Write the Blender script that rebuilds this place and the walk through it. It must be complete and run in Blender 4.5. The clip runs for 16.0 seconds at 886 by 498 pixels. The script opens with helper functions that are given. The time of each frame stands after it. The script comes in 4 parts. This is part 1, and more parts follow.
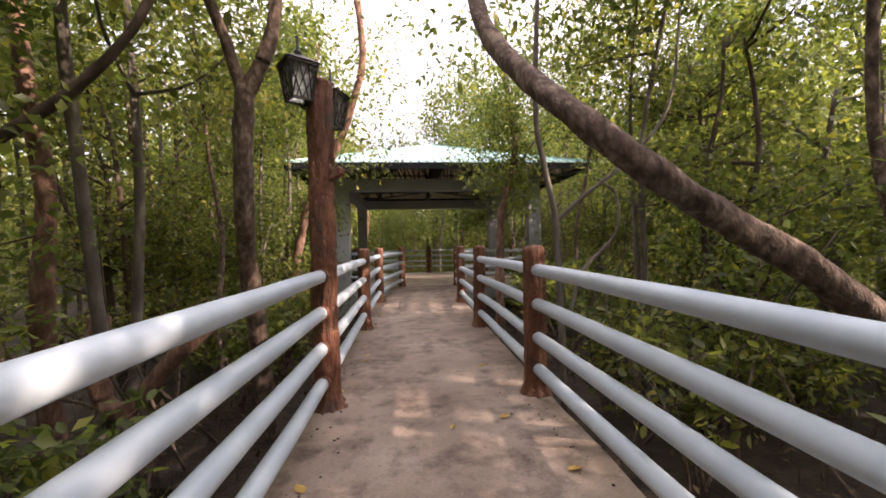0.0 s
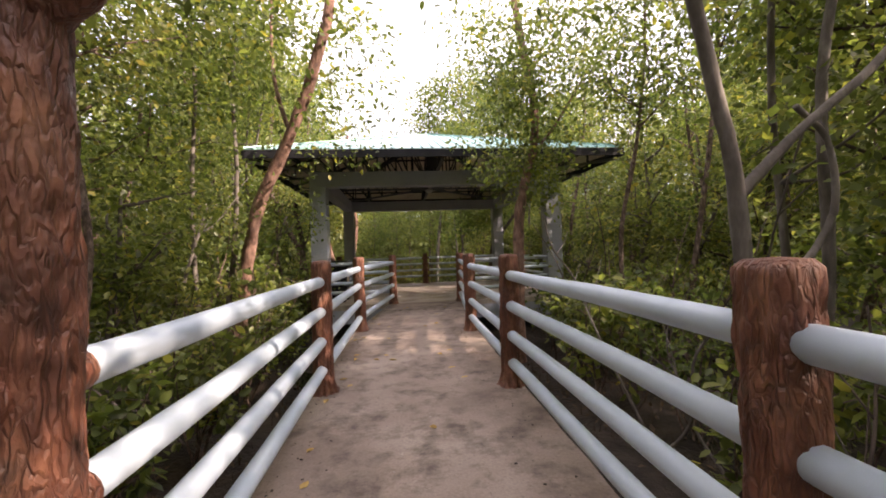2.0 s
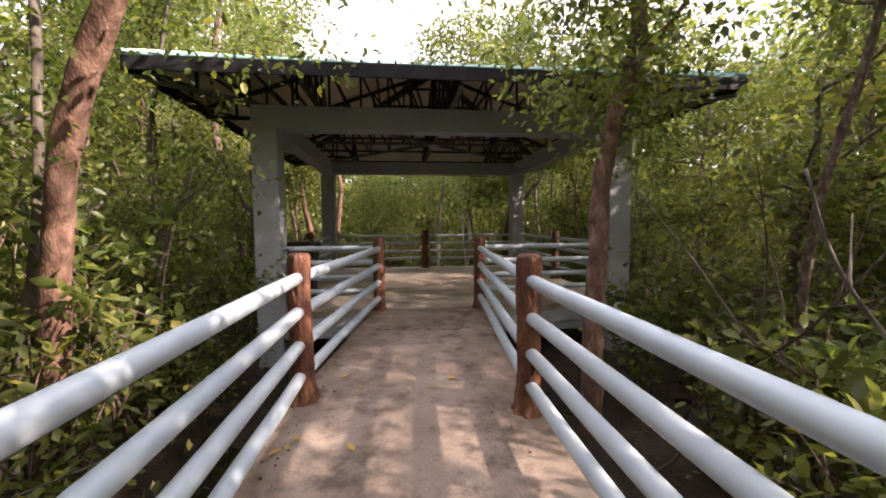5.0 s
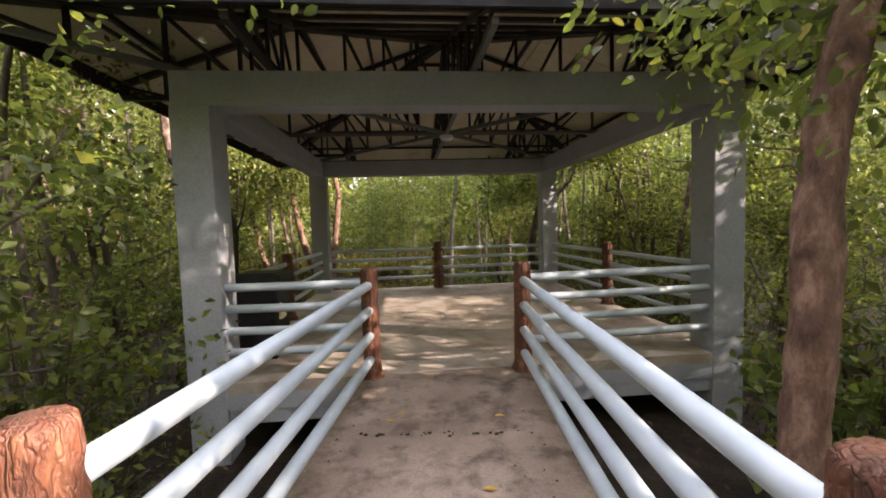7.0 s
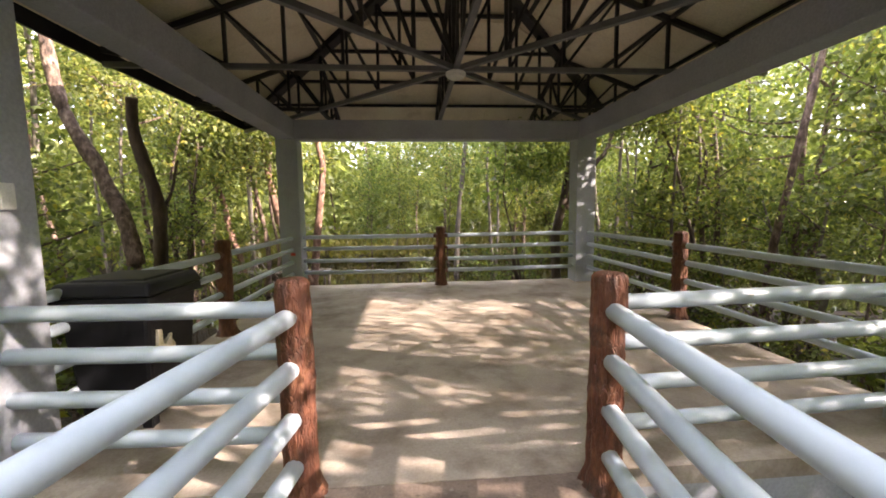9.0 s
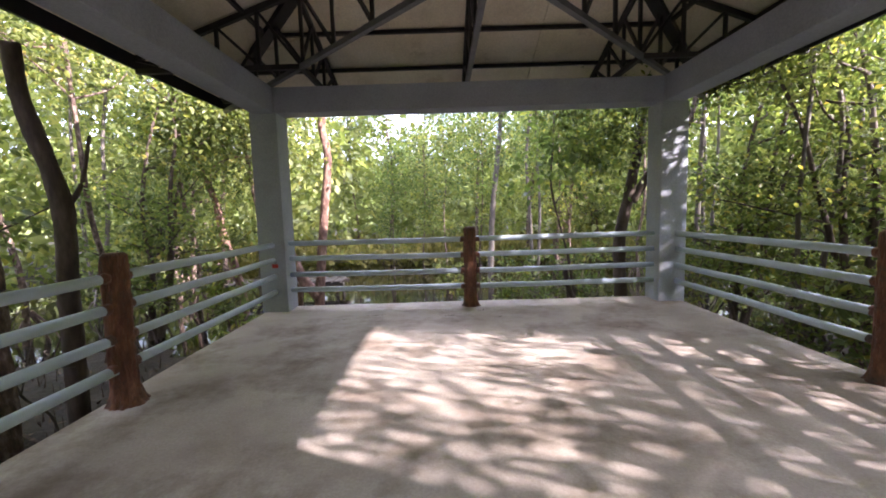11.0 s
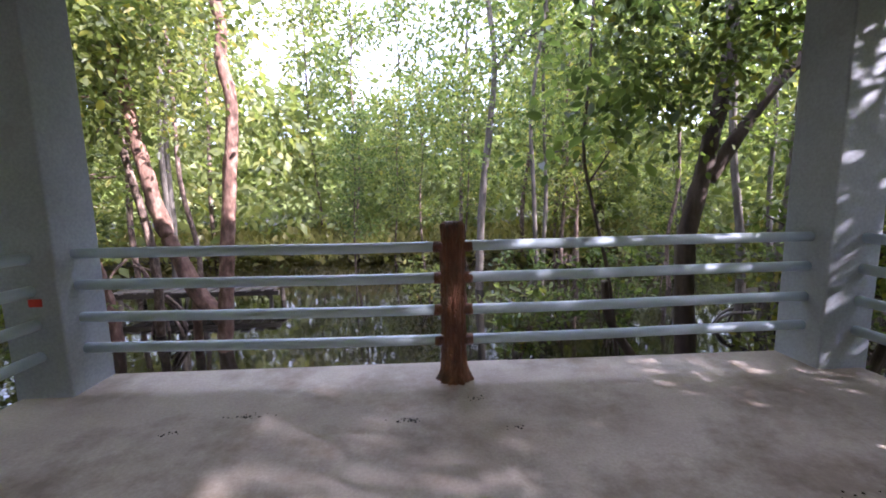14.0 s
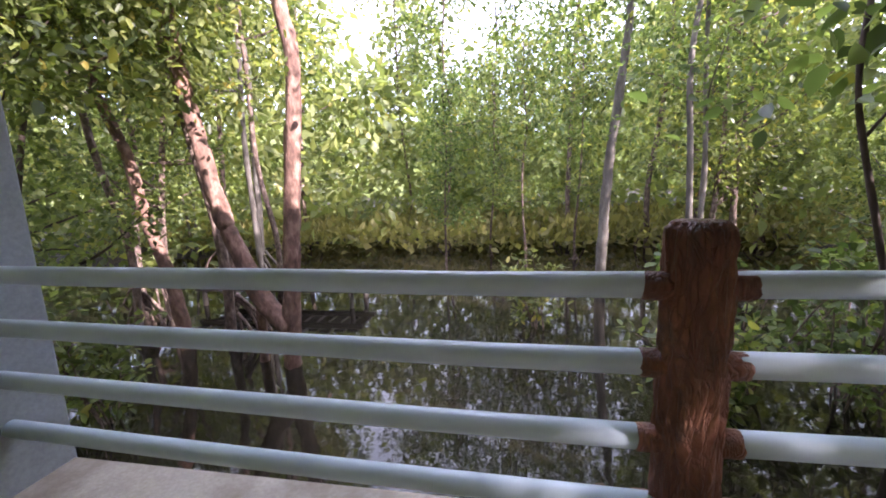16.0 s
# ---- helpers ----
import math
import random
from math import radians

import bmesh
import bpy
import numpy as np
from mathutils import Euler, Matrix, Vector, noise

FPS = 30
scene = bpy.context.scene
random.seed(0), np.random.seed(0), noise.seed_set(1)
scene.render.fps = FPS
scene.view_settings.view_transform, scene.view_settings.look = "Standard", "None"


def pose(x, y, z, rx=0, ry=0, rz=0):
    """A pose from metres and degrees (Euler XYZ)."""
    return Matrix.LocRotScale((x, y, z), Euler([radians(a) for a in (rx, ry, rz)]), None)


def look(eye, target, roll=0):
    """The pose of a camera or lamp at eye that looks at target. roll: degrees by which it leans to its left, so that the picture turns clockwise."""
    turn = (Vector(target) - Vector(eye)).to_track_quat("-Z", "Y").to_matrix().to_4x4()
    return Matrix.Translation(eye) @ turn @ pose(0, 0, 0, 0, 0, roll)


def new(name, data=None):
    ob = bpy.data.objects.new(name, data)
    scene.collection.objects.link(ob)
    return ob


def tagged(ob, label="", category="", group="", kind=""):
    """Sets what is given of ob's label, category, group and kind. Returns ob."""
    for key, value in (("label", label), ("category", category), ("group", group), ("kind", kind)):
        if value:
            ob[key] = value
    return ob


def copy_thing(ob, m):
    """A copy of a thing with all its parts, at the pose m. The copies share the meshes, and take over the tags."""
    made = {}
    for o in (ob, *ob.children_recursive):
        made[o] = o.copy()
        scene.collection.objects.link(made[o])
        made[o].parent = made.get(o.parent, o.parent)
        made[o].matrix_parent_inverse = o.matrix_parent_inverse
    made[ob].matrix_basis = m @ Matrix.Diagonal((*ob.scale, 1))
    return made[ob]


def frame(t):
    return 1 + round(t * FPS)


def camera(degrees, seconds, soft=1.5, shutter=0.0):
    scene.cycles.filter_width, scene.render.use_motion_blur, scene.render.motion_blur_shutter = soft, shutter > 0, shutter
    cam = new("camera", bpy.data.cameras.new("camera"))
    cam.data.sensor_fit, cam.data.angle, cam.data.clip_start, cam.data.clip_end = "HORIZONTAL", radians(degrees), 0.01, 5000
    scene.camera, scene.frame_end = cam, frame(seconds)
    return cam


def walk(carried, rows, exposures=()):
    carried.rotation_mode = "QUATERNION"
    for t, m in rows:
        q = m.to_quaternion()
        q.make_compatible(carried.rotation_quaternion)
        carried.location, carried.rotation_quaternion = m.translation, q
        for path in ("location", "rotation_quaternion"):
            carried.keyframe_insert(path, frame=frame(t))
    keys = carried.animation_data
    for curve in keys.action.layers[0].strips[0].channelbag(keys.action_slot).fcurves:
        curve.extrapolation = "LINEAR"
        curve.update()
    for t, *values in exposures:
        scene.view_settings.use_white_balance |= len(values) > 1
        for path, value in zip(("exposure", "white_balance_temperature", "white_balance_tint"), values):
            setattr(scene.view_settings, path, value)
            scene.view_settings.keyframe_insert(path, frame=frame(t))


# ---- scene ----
cam = camera(95.6, 16.0, soft=1.8)
PATH = [
    (0, (0.406, 0.303, 1.195), (0.603, 2.294, 1.179), -1.2),
    (0.5, (0.406, 0.886, 1.218), (0.609, 2.875, 1.2), -2.2),
    (1, (0.46, 1.469, 1.209), (0.693, 3.455, 1.229), -3.0),
    (1.5, (0.512, 2.031, 1.217), (0.711, 4.021, 1.248), -2.2),
    (2, (0.533, 2.564, 1.227), (0.75, 4.552, 1.239), -2.0),
    (2.5, (0.601, 3.158, 1.216), (0.797, 5.148, 1.196), -2.1),
    (3, (0.62, 3.69, 1.216), (0.795, 5.682, 1.163), -2.4),
    (3.2, (0.6, 3.885, 1.194), (0.777, 5.877, 1.145), -1.9),
    (5.3, (0.659, 6.225, 1.46), (0.894, 8.207, 1.321), -0.5),
    (5.5, (0.708, 6.445, 1.483), (0.94, 8.427, 1.357), -0.9),
    (6, (0.728, 7.001, 1.522), (0.948, 8.985, 1.398), -1.9),
    (6.5, (0.782, 7.586, 1.587), (0.984, 9.573, 1.479), -1.6),
    (7, (0.773, 8.127, 1.604), (0.951, 10.116, 1.484), -1.8),
    (7.5, (0.833, 8.686, 1.582), (0.987, 10.677, 1.455), -1.0),
    (8, (0.879, 9.226, 1.577), (1.078, 11.209, 1.412), -1.3),
    (8.5, (0.934, 9.775, 1.55), (1.097, 11.759, 1.356), -2.7),
    (9, (0.974, 10.347, 1.52), (1.126, 12.331, 1.323), -0.8),
    (9.2, (0.971, 10.529, 1.507), (1.14, 12.511, 1.298), -0.6),
    (11.3, (1.207, 12.735, 1.42), (1.171, 14.726, 1.233), -2.1),
    (11.5, (1.229, 12.926, 1.419), (1.184, 14.915, 1.221), -2.3),
    (12, (1.267, 13.44, 1.416), (1.304, 15.421, 1.143), -4.4),
    (12.5, (1.277, 13.962, 1.4), (1.313, 15.941, 1.116), -2.5),
    (13, (1.296, 14.483, 1.376), (1.361, 16.465, 1.116), -2.3),
    (13.5, (1.328, 15.01, 1.366), (1.415, 16.992, 1.113), -1.8),
    (14, (1.359, 15.495, 1.364), (1.436, 17.476, 1.101), -1.1),
    (14.5, (1.339, 15.961, 1.355), (1.364, 17.941, 1.076), -2.0),
    (15, (1.292, 16.436, 1.348), (1.13, 18.409, 1.063), -2.3),
    (15.5, (1.165, 16.823, 1.397), (0.872, 18.766, 1.033), -2.9),
    (16, (1.057, 17.193, 1.312), (0.691, 19.131, 0.979), -2.3),
]
walk(cam, [(t, look(eye, target, roll)) for t, eye, target, roll in PATH], exposures=[(0.0, 1.6, 7600, 27), (4.0, 1.62, 7300, 27), (6.0, 1.8, 7400, 24), (7.0, 2.25, 7300, 23), (8.0, 2.8, 7300, 23), (9.0, 2.88, 7100, 22), (11.5, 3.0, 5700, 29), (12.5, 2.88, 5500, 30), (14.5, 2.72, 5700, 30), (16.0, 2.78, 5900, 30)])

# ---- light ----
SUN_DIR = Vector((1.68, -0.73, 1.0)).normalized()
world = bpy.data.worlds.new("sky")
scene.world = world
world.use_nodes = True
wn = world.node_tree.nodes
sky = wn.new("ShaderNodeTexSky")
sky.sky_type = "NISHITA"
sky.sun_disc = False
sky.sun_elevation = math.asin(SUN_DIR.z)
sky.sun_rotation = math.atan2(SUN_DIR.x, SUN_DIR.y)
sky.air_density, sky.dust_density, sky.ozone_density = 1.0, 2.0, 1.0
# thin bright cloud over most of the sky
cloud = wn.new("ShaderNodeTexNoise")
cloud.inputs["Scale"].default_value, cloud.inputs["Detail"].default_value = 2.2, 5.0
veil = wn.new("ShaderNodeMapRange")
for k, v in zip((1, 2, 3, 4), (0.35, 0.6, 0.45, 0.92)):
    veil.inputs[k].default_value = v
haze = wn.new("ShaderNodeMix")
haze.data_type = "RGBA"
wl = world.node_tree.links
sky_way = wn.new("ShaderNodeTexCoord").outputs["Generated"]
wl.new(sky_way, cloud.inputs["Vector"])
# the veil fades evenly to the horizon; its unseen top is raised as fill
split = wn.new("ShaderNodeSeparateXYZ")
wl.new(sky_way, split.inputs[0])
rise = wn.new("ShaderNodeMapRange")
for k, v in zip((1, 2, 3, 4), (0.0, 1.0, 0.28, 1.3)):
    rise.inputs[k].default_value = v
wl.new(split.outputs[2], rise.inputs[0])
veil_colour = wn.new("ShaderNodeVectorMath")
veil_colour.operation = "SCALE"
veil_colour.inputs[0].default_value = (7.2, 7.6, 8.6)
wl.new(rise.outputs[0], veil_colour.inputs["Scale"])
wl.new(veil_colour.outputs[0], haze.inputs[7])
wl.new(cloud.outputs[0], veil.inputs[0])
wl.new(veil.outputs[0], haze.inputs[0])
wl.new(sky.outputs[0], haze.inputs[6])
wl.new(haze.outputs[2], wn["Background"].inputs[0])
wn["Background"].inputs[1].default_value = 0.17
sun_data = bpy.data.lights.new("sun", "SUN")
sun_data.energy, sun_data.angle, sun_data.color = 4.5, radians(0.6), (1.0, 0.92, 0.8)
sun = new("sun", sun_data)
sun.matrix_world = look(SUN_DIR * 60, (0, 0, 0))

# ---- materials ----


def material(name, build):
    m = bpy.data.materials.new(name)
    m.use_nodes = True
    nt = m.node_tree
    build(nt, nt.nodes["Principled BSDF"])
    return m


def node(nt, kind, **inputs):
    n = nt.nodes.new(kind)
    for k, v in inputs.items():
        n.inputs[k.replace("_", " ")].default_value = v
    return n


def ramp(nt, source, stops):
    r = nt.nodes.new("ShaderNodeValToRGB")
    while len(r.color_ramp.elements) < len(stops):
        r.color_ramp.elements.new(0.5)
    for e, (p, c) in zip(r.color_ramp.elements, stops):
        e.position, e.color = p, (*c, 1)
    nt.links.new(source, r.inputs[0])
    return r.outputs[0]


def noise_of(nt, scale, detail=5.0, stretch=None, rough=0.6):
    co = nt.nodes.new("ShaderNodeTexCoord").outputs["Object"]
    if stretch:
        mp = nt.nodes.new("ShaderNodeMapping")
        mp.inputs["Scale"].default_value = stretch
        nt.links.new(co, mp.inputs[0])
        co = mp.outputs[0]
    n = node(nt, "ShaderNodeTexNoise", Scale=scale, Detail=detail, Roughness=rough)
    nt.links.new(co, n.inputs["Vector"])
    return n.outputs[0]


def mix(nt, fac, a, b, mode="MIX"):
    m = nt.nodes.new("ShaderNodeMix")
    m.data_type, m.blend_type = "RGBA", mode
    for s, v in ((0, fac), (6, a), (7, b)):
        if isinstance(v, (int, float)):
            m.inputs[s].default_value = v
        elif isinstance(v, tuple):
            m.inputs[s].default_value = (*v, 1)
        else:
            nt.links.new(v, m.inputs[s])
    return m.outputs[2]


def bump(nt, bsdf, height, strength, distance):
    b = node(nt, "ShaderNodeBump", Strength=strength, Distance=distance)
    nt.links.new(height, b.inputs["Height"])
    nt.links.new(b.outputs[0], bsdf.inputs["Normal"])


def surface(name, dark, mid, light, scale, rough, fine=60.0, bumpy=0.3, dist=0.004, stretch=None, stain=None, stain_scale=1.5, stain_at=(0.5, 0.62), metallic=0.0):
    """A worn surface: three tones at one scale, grain at a finer one and, if wanted, stains at a larger one."""
    def build(nt, p):
        a = noise_of(nt, scale, 6.0, stretch)
        f = noise_of(nt, fine, 3.0, stretch)
        col = ramp(nt, a, ((0.3, dark), (0.5, mid), (0.7, light)))
        g = 0.12 if fine < 200 else 0.02
        grain = ramp(nt, f, ((0.3, (1 - g, 1 - g, 1 - g)), (0.7, (1 + g, 1 + g, 1 + g))))
        col = mix(nt, 1.0, col, grain, "MULTIPLY")
        if stain:
            s = noise_of(nt, stain_scale, 7.0, None, 0.68)
            k = ramp(nt, s, ((stain_at[0], (0, 0, 0)), (stain_at[1], (1, 1, 1))))
            col = mix(nt, k, col, stain)
        nt.links.new(col, p.inputs["Base Color"])
        p.inputs["Roughness"].default_value = rough
        p.inputs["Metallic"].default_value = metallic
        h = mix(nt, 0.35, a, f)
        bump(nt, p, h, bumpy, dist)
    return material(name, build)




def deck_concrete(nt, p):
    """Trodden brown concrete: broad tones, damp dark blotches, fine black specks and pale flakes."""
    broad = noise_of(nt, 1.1, 6.0)
    mid = noise_of(nt, 5.0, 7.0, None, 0.7)
    fine = noise_of(nt, 60.0, 4.0)
    col = ramp(nt, broad, ((0.3, (0.16, 0.115, 0.092)), (0.5, (0.245, 0.187, 0.152)), (0.7, (0.33, 0.265, 0.222))))
    col = mix(nt, 1.0, col, ramp(nt, fine, ((0.3, (0.84, 0.84, 0.84)), (0.7, (1.14, 1.14, 1.14)))), "MULTIPLY")
    blotch = ramp(nt, mix(nt, 0.5, noise_of(nt, 1.7, 7.0, None, 0.68), mid), ((0.48, (0, 0, 0)), (0.6, (0.85, 0.85, 0.85))))
    col = mix(nt, blotch, col, (0.075, 0.052, 0.04))
    speck = ramp(nt, noise_of(nt, 26.0, 5.0, None, 0.75), ((0.6, (0, 0, 0)), (0.68, (0.7, 0.7, 0.7))))
    col = mix(nt, speck, col, (0.05, 0.037, 0.03))
    flake = ramp(nt, noise_of(nt, 17.0, 3.0), ((0.7, (0, 0, 0)), (0.75, (0.8, 0.8, 0.8))))
    col = mix(nt, flake, col, (0.42, 0.37, 0.33))
    nt.links.new(col, p.inputs["Base Color"])
    p.inputs["Roughness"].default_value = 0.85
    bump(nt, p, mix(nt, 0.4, mid, fine), 0.6, 0.006)


M_CONCRETE = material("walkway concrete", deck_concrete)
M_SLAB = surface("pavilion concrete", (0.31, 0.255, 0.21), (0.395, 0.338, 0.287), (0.46, 0.405, 0.352), 1.6, 0.75, 55, 0.4, 0.005, stain=(0.19, 0.145, 0.11), stain_scale=1.3, stain_at=(0.48, 0.66))
M_GREY = surface("grey wall paint", (0.29, 0.312, 0.36), (0.34, 0.362, 0.412), (0.375, 0.397, 0.447), 1.3, 0.6, 45, 0.25, 0.003, stain=(0.26, 0.26, 0.275), stain_at=(0.6, 0.8))
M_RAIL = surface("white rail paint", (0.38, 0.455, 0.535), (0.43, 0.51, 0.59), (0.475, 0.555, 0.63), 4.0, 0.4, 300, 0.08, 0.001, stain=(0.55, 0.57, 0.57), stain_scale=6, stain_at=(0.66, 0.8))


def log_paint(nt, p):
    co = nt.nodes.new("ShaderNodeTexCoord").outputs["Object"]
    mp = nt.nodes.new("ShaderNodeMapping")
    mp.inputs["Scale"].default_value = (1, 1, 0.3)
    nt.links.new(co, mp.inputs[0])
    wob = node(nt, "ShaderNodeTexNoise", Scale=9.0, Detail=4.0)
    nt.links.new(mp.outputs[0], wob.inputs["Vector"])
    vec = mix(nt, 0.2, mp.outputs[0], wob.outputs["Color"])
    cell = node(nt, "ShaderNodeTexVoronoi", Scale=42.0)
    cell.feature = "DISTANCE_TO_EDGE"
    nt.links.new(vec, cell.inputs["Vector"])
    crack = ramp(nt, cell.outputs["Distance"], ((0.0, (0, 0, 0)), (0.22, (1, 1, 1))))
    tone = ramp(nt, noise_of(nt, 11.0, 6.0, (1, 1, 0.35)), ((0.3, (0.07, 0.023, 0.014)), (0.5, (0.165, 0.057, 0.032)), (0.72, (0.33, 0.145, 0.082))))
    col = mix(nt, crack, mix(nt, 0.32, tone, (0.03, 0.014, 0.01)), tone)
    dark = ramp(nt, noise_of(nt, 4.0, 6.0), ((0.53, (0, 0, 0)), (0.66, (1, 1, 1))))
    col = mix(nt, dark, col, (0.055, 0.034, 0.027))
    nt.links.new(col, p.inputs["Base Color"])
    p.inputs["Roughness"].default_value = 0.58
    bump(nt, p, mix(nt, 0.6, crack, noise_of(nt, 26.0, 7.0)), 0.95, 0.012)


M_POST = material("brown log paint", log_paint)
M_BLACK = surface("dark steel paint", (0.012, 0.01, 0.01), (0.02, 0.017, 0.017), (0.032, 0.026, 0.025), 7, 0.5, 90, 0.2, 0.002)
M_STEELGREY = surface("grey steel paint", (0.1, 0.1, 0.105), (0.13, 0.13, 0.135), (0.16, 0.16, 0.16), 5, 0.5, 90, 0.2, 0.002)
M_FASCIA = surface("dark grey fascia", (0.012, 0.012, 0.015), (0.018, 0.018, 0.022), (0.026, 0.026, 0.03), 3, 0.55, 60, 0.2, 0.002)
M_FASCIA.node_tree.nodes["Principled BSDF"].inputs["Specular IOR Level"].default_value = 0.15
M_PANEL = surface("beige foam panel", (0.66, 0.58, 0.43), (0.76, 0.68, 0.52), (0.8, 0.73, 0.59), 1.8, 0.7, 40, 0.3, 0.004, stain=(0.42, 0.33, 0.2), stain_at=(0.6, 0.8))
M_ROOF = surface("green roof metal", (0.2, 0.38, 0.36), (0.27, 0.46, 0.43), (0.36, 0.53, 0.5), 1.4, 0.35, 40, 0.1, 0.002, metallic=0.3)
M_BARK = surface("brown bark", (0.028, 0.018, 0.014), (0.105, 0.068, 0.052), (0.26, 0.19, 0.155), 19, 0.9, 60, 1.0, 0.035, (1, 1, 0.5), stain=(0.3, 0.22, 0.17), stain_scale=2.5, stain_at=(0.6, 0.75))
M_REDBARK = surface("reddish bark", (0.055, 0.029, 0.021), (0.165, 0.088, 0.063), (0.33, 0.205, 0.155), 12, 0.9, 60, 1.0, 0.03, (1, 1, 0.45), stain=(0.1, 0.06, 0.045), stain_scale=2.0, stain_at=(0.52, 0.68))
M_DARKBARK = surface("dark bark", (0.025, 0.018, 0.014), (0.06, 0.04, 0.03), (0.11, 0.08, 0.06), 7, 0.9, 45, 0.9, 0.02, (1, 1, 0.3))
M_PALEBARK = surface("pale grey bark", (0.05, 0.041, 0.033), (0.1, 0.084, 0.07), (0.18, 0.158, 0.135), 9, 0.9, 60, 0.7, 0.01, (1, 1, 0.35))
M_BIN = surface("dark grey plastic", (0.007, 0.007, 0.009), (0.011, 0.011, 0.0135), (0.016, 0.0165, 0.019), 4, 0.5, 130, 0.2, 0.002)
M_BIN.node_tree.nodes["Principled BSDF"].inputs["Specular IOR Level"].default_value = 0.2
M_FOAM = surface("yellowish foam", (0.5, 0.42, 0.25), (0.66, 0.58, 0.4), (0.75, 0.68, 0.52), 14, 0.9, 90, 0.6, 0.01)
M_PLASTIC = surface("white plastic", (0.66, 0.66, 0.64), (0.72, 0.72, 0.7), (0.76, 0.76, 0.74), 6, 0.4, 90, 0.1, 0.001)
M_RED = surface("red sticker", (0.4, 0.02, 0.02), (0.5, 0.03, 0.03), (0.55, 0.05, 0.04), 8, 0.5, 90, 0.1, 0.001)
M_WOOD = surface("weathered plank wood", (0.03, 0.024, 0.02), (0.06, 0.048, 0.04), (0.1, 0.082, 0.068), 5, 0.85, 60, 0.6, 0.006, (0.3, 1, 1))
M_MUD = surface("wet mangrove mud", (0.009, 0.0065, 0.005), (0.022, 0.016, 0.012), (0.045, 0.033, 0.024), 3.5, 0.6, 22, 1.0, 0.06, stain=(0.05, 0.034, 0.023), stain_scale=1.3, stain_at=(0.54, 0.68))
M_MUD.node_tree.nodes["Principled BSDF"].inputs["Specular IOR Level"].default_value = 0.2
M_DEADLEAF = surface("dry leaf", (0.2, 0.1, 0.03), (0.4, 0.25, 0.06), (0.5, 0.37, 0.12), 3, 0.7, 80, 0.2, 0.002)


def glass(nt, p):
    p.inputs["Base Color"].default_value = (0.75, 0.76, 0.74, 1)
    p.inputs["Roughness"].default_value = 0.45
    p.inputs["Transmission Weight"].default_value = 0.7


M_GLASS = material("frosted lantern glass", glass)


def water(nt, p):
    p.inputs["Base Color"].default_value = (0.012, 0.01, 0.007, 1)
    p.inputs["Roughness"].default_value = 0.03
    p.inputs["IOR"].default_value = 1.33
    bump(nt, p, noise_of(nt, 2.5, 3.0), 0.12, 0.02)


M_WATER = material("still dark water", water)


def leaf_material(name, dark, mid, light, yellow):
    def build(nt, p):
        geo = nt.nodes.new("ShaderNodeNewGeometry")
        col = ramp(nt, geo.outputs["Random Per Island"], ((0.0, dark), (0.45, mid), (0.9, light), (1.0, yellow)))
        info = nt.nodes.new("ShaderNodeObjectInfo")
        tint = ramp(nt, info.outputs["Random"], ((0.0, (0.8, 0.9, 0.75)), (1.0, (1.15, 1.05, 0.95))))
        col = mix(nt, 1.0, col, tint, "MULTIPLY")
        nt.links.new(col, p.inputs["Base Color"])
        p.inputs["Roughness"].default_value = 0.42
        p.inputs["Specular IOR Level"].default_value = 0.4
        tr = nt.nodes.new("ShaderNodeBsdfTranslucent")
        warm = mix(nt, 1.0, col, (1.4, 1.5, 0.85), "MULTIPLY")
        nt.links.new(warm, tr.inputs[0])
        sh = nt.nodes.new("ShaderNodeMixShader")
        sh.inputs[0].default_value = 0.55
        nt.links.new(p.outputs[0], sh.inputs[1])
        nt.links.new(tr.outputs[0], sh.inputs[2])
        nt.links.new(sh.outputs[0], nt.nodes["Material Output"].inputs[0])
    return material(name, build)


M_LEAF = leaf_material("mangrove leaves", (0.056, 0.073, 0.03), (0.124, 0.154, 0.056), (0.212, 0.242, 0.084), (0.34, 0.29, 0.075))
# sunlit brightness of the distant leaves is put into these paler tones
M_LEAF_FAR_SUNLIT = leaf_material("sunlit far foliage", (0.1, 0.122, 0.055), (0.18, 0.205, 0.085), (0.26, 0.275, 0.11), (0.3, 0.28, 0.1))
M_GRASS = leaf_material("bank grass", (0.12, 0.12, 0.05), (0.19, 0.18, 0.075), (0.26, 0.235, 0.1), (0.32, 0.27, 0.12))

# ---- mesh helpers ----


def mesh_of(name, verts, faces, mat, smooth=False):
    me = bpy.data.meshes.new(name)
    me.from_pydata([tuple(v) for v in verts], [], faces)
    me.materials.append(mat)
    if smooth:
        me.polygons.foreach_set("use_smooth", [True] * len(me.polygons))
    me.update()
    return me


def part(name, bm, mat, parent=None, label="", smooth=False):
    """Link a bmesh (or a ready mesh) as one mesh object under a thing or a part."""
    if isinstance(bm, bmesh.types.BMesh):
        me = bpy.data.meshes.new(name)
        bm.to_mesh(me)
        bm.free()
        me.materials.append(mat)
        if smooth:
            me.polygons.foreach_set("use_smooth", [True] * len(me.polygons))
    else:
        me = bm
    ob = new(name, me)
    if parent:
        ob.parent = parent
    if label:
        ob["label"] = label
    return ob


def empty(name, at=(0, 0, 0)):
    ob = new(name)
    ob.empty_display_size = 0.1
    ob.location = at
    return ob


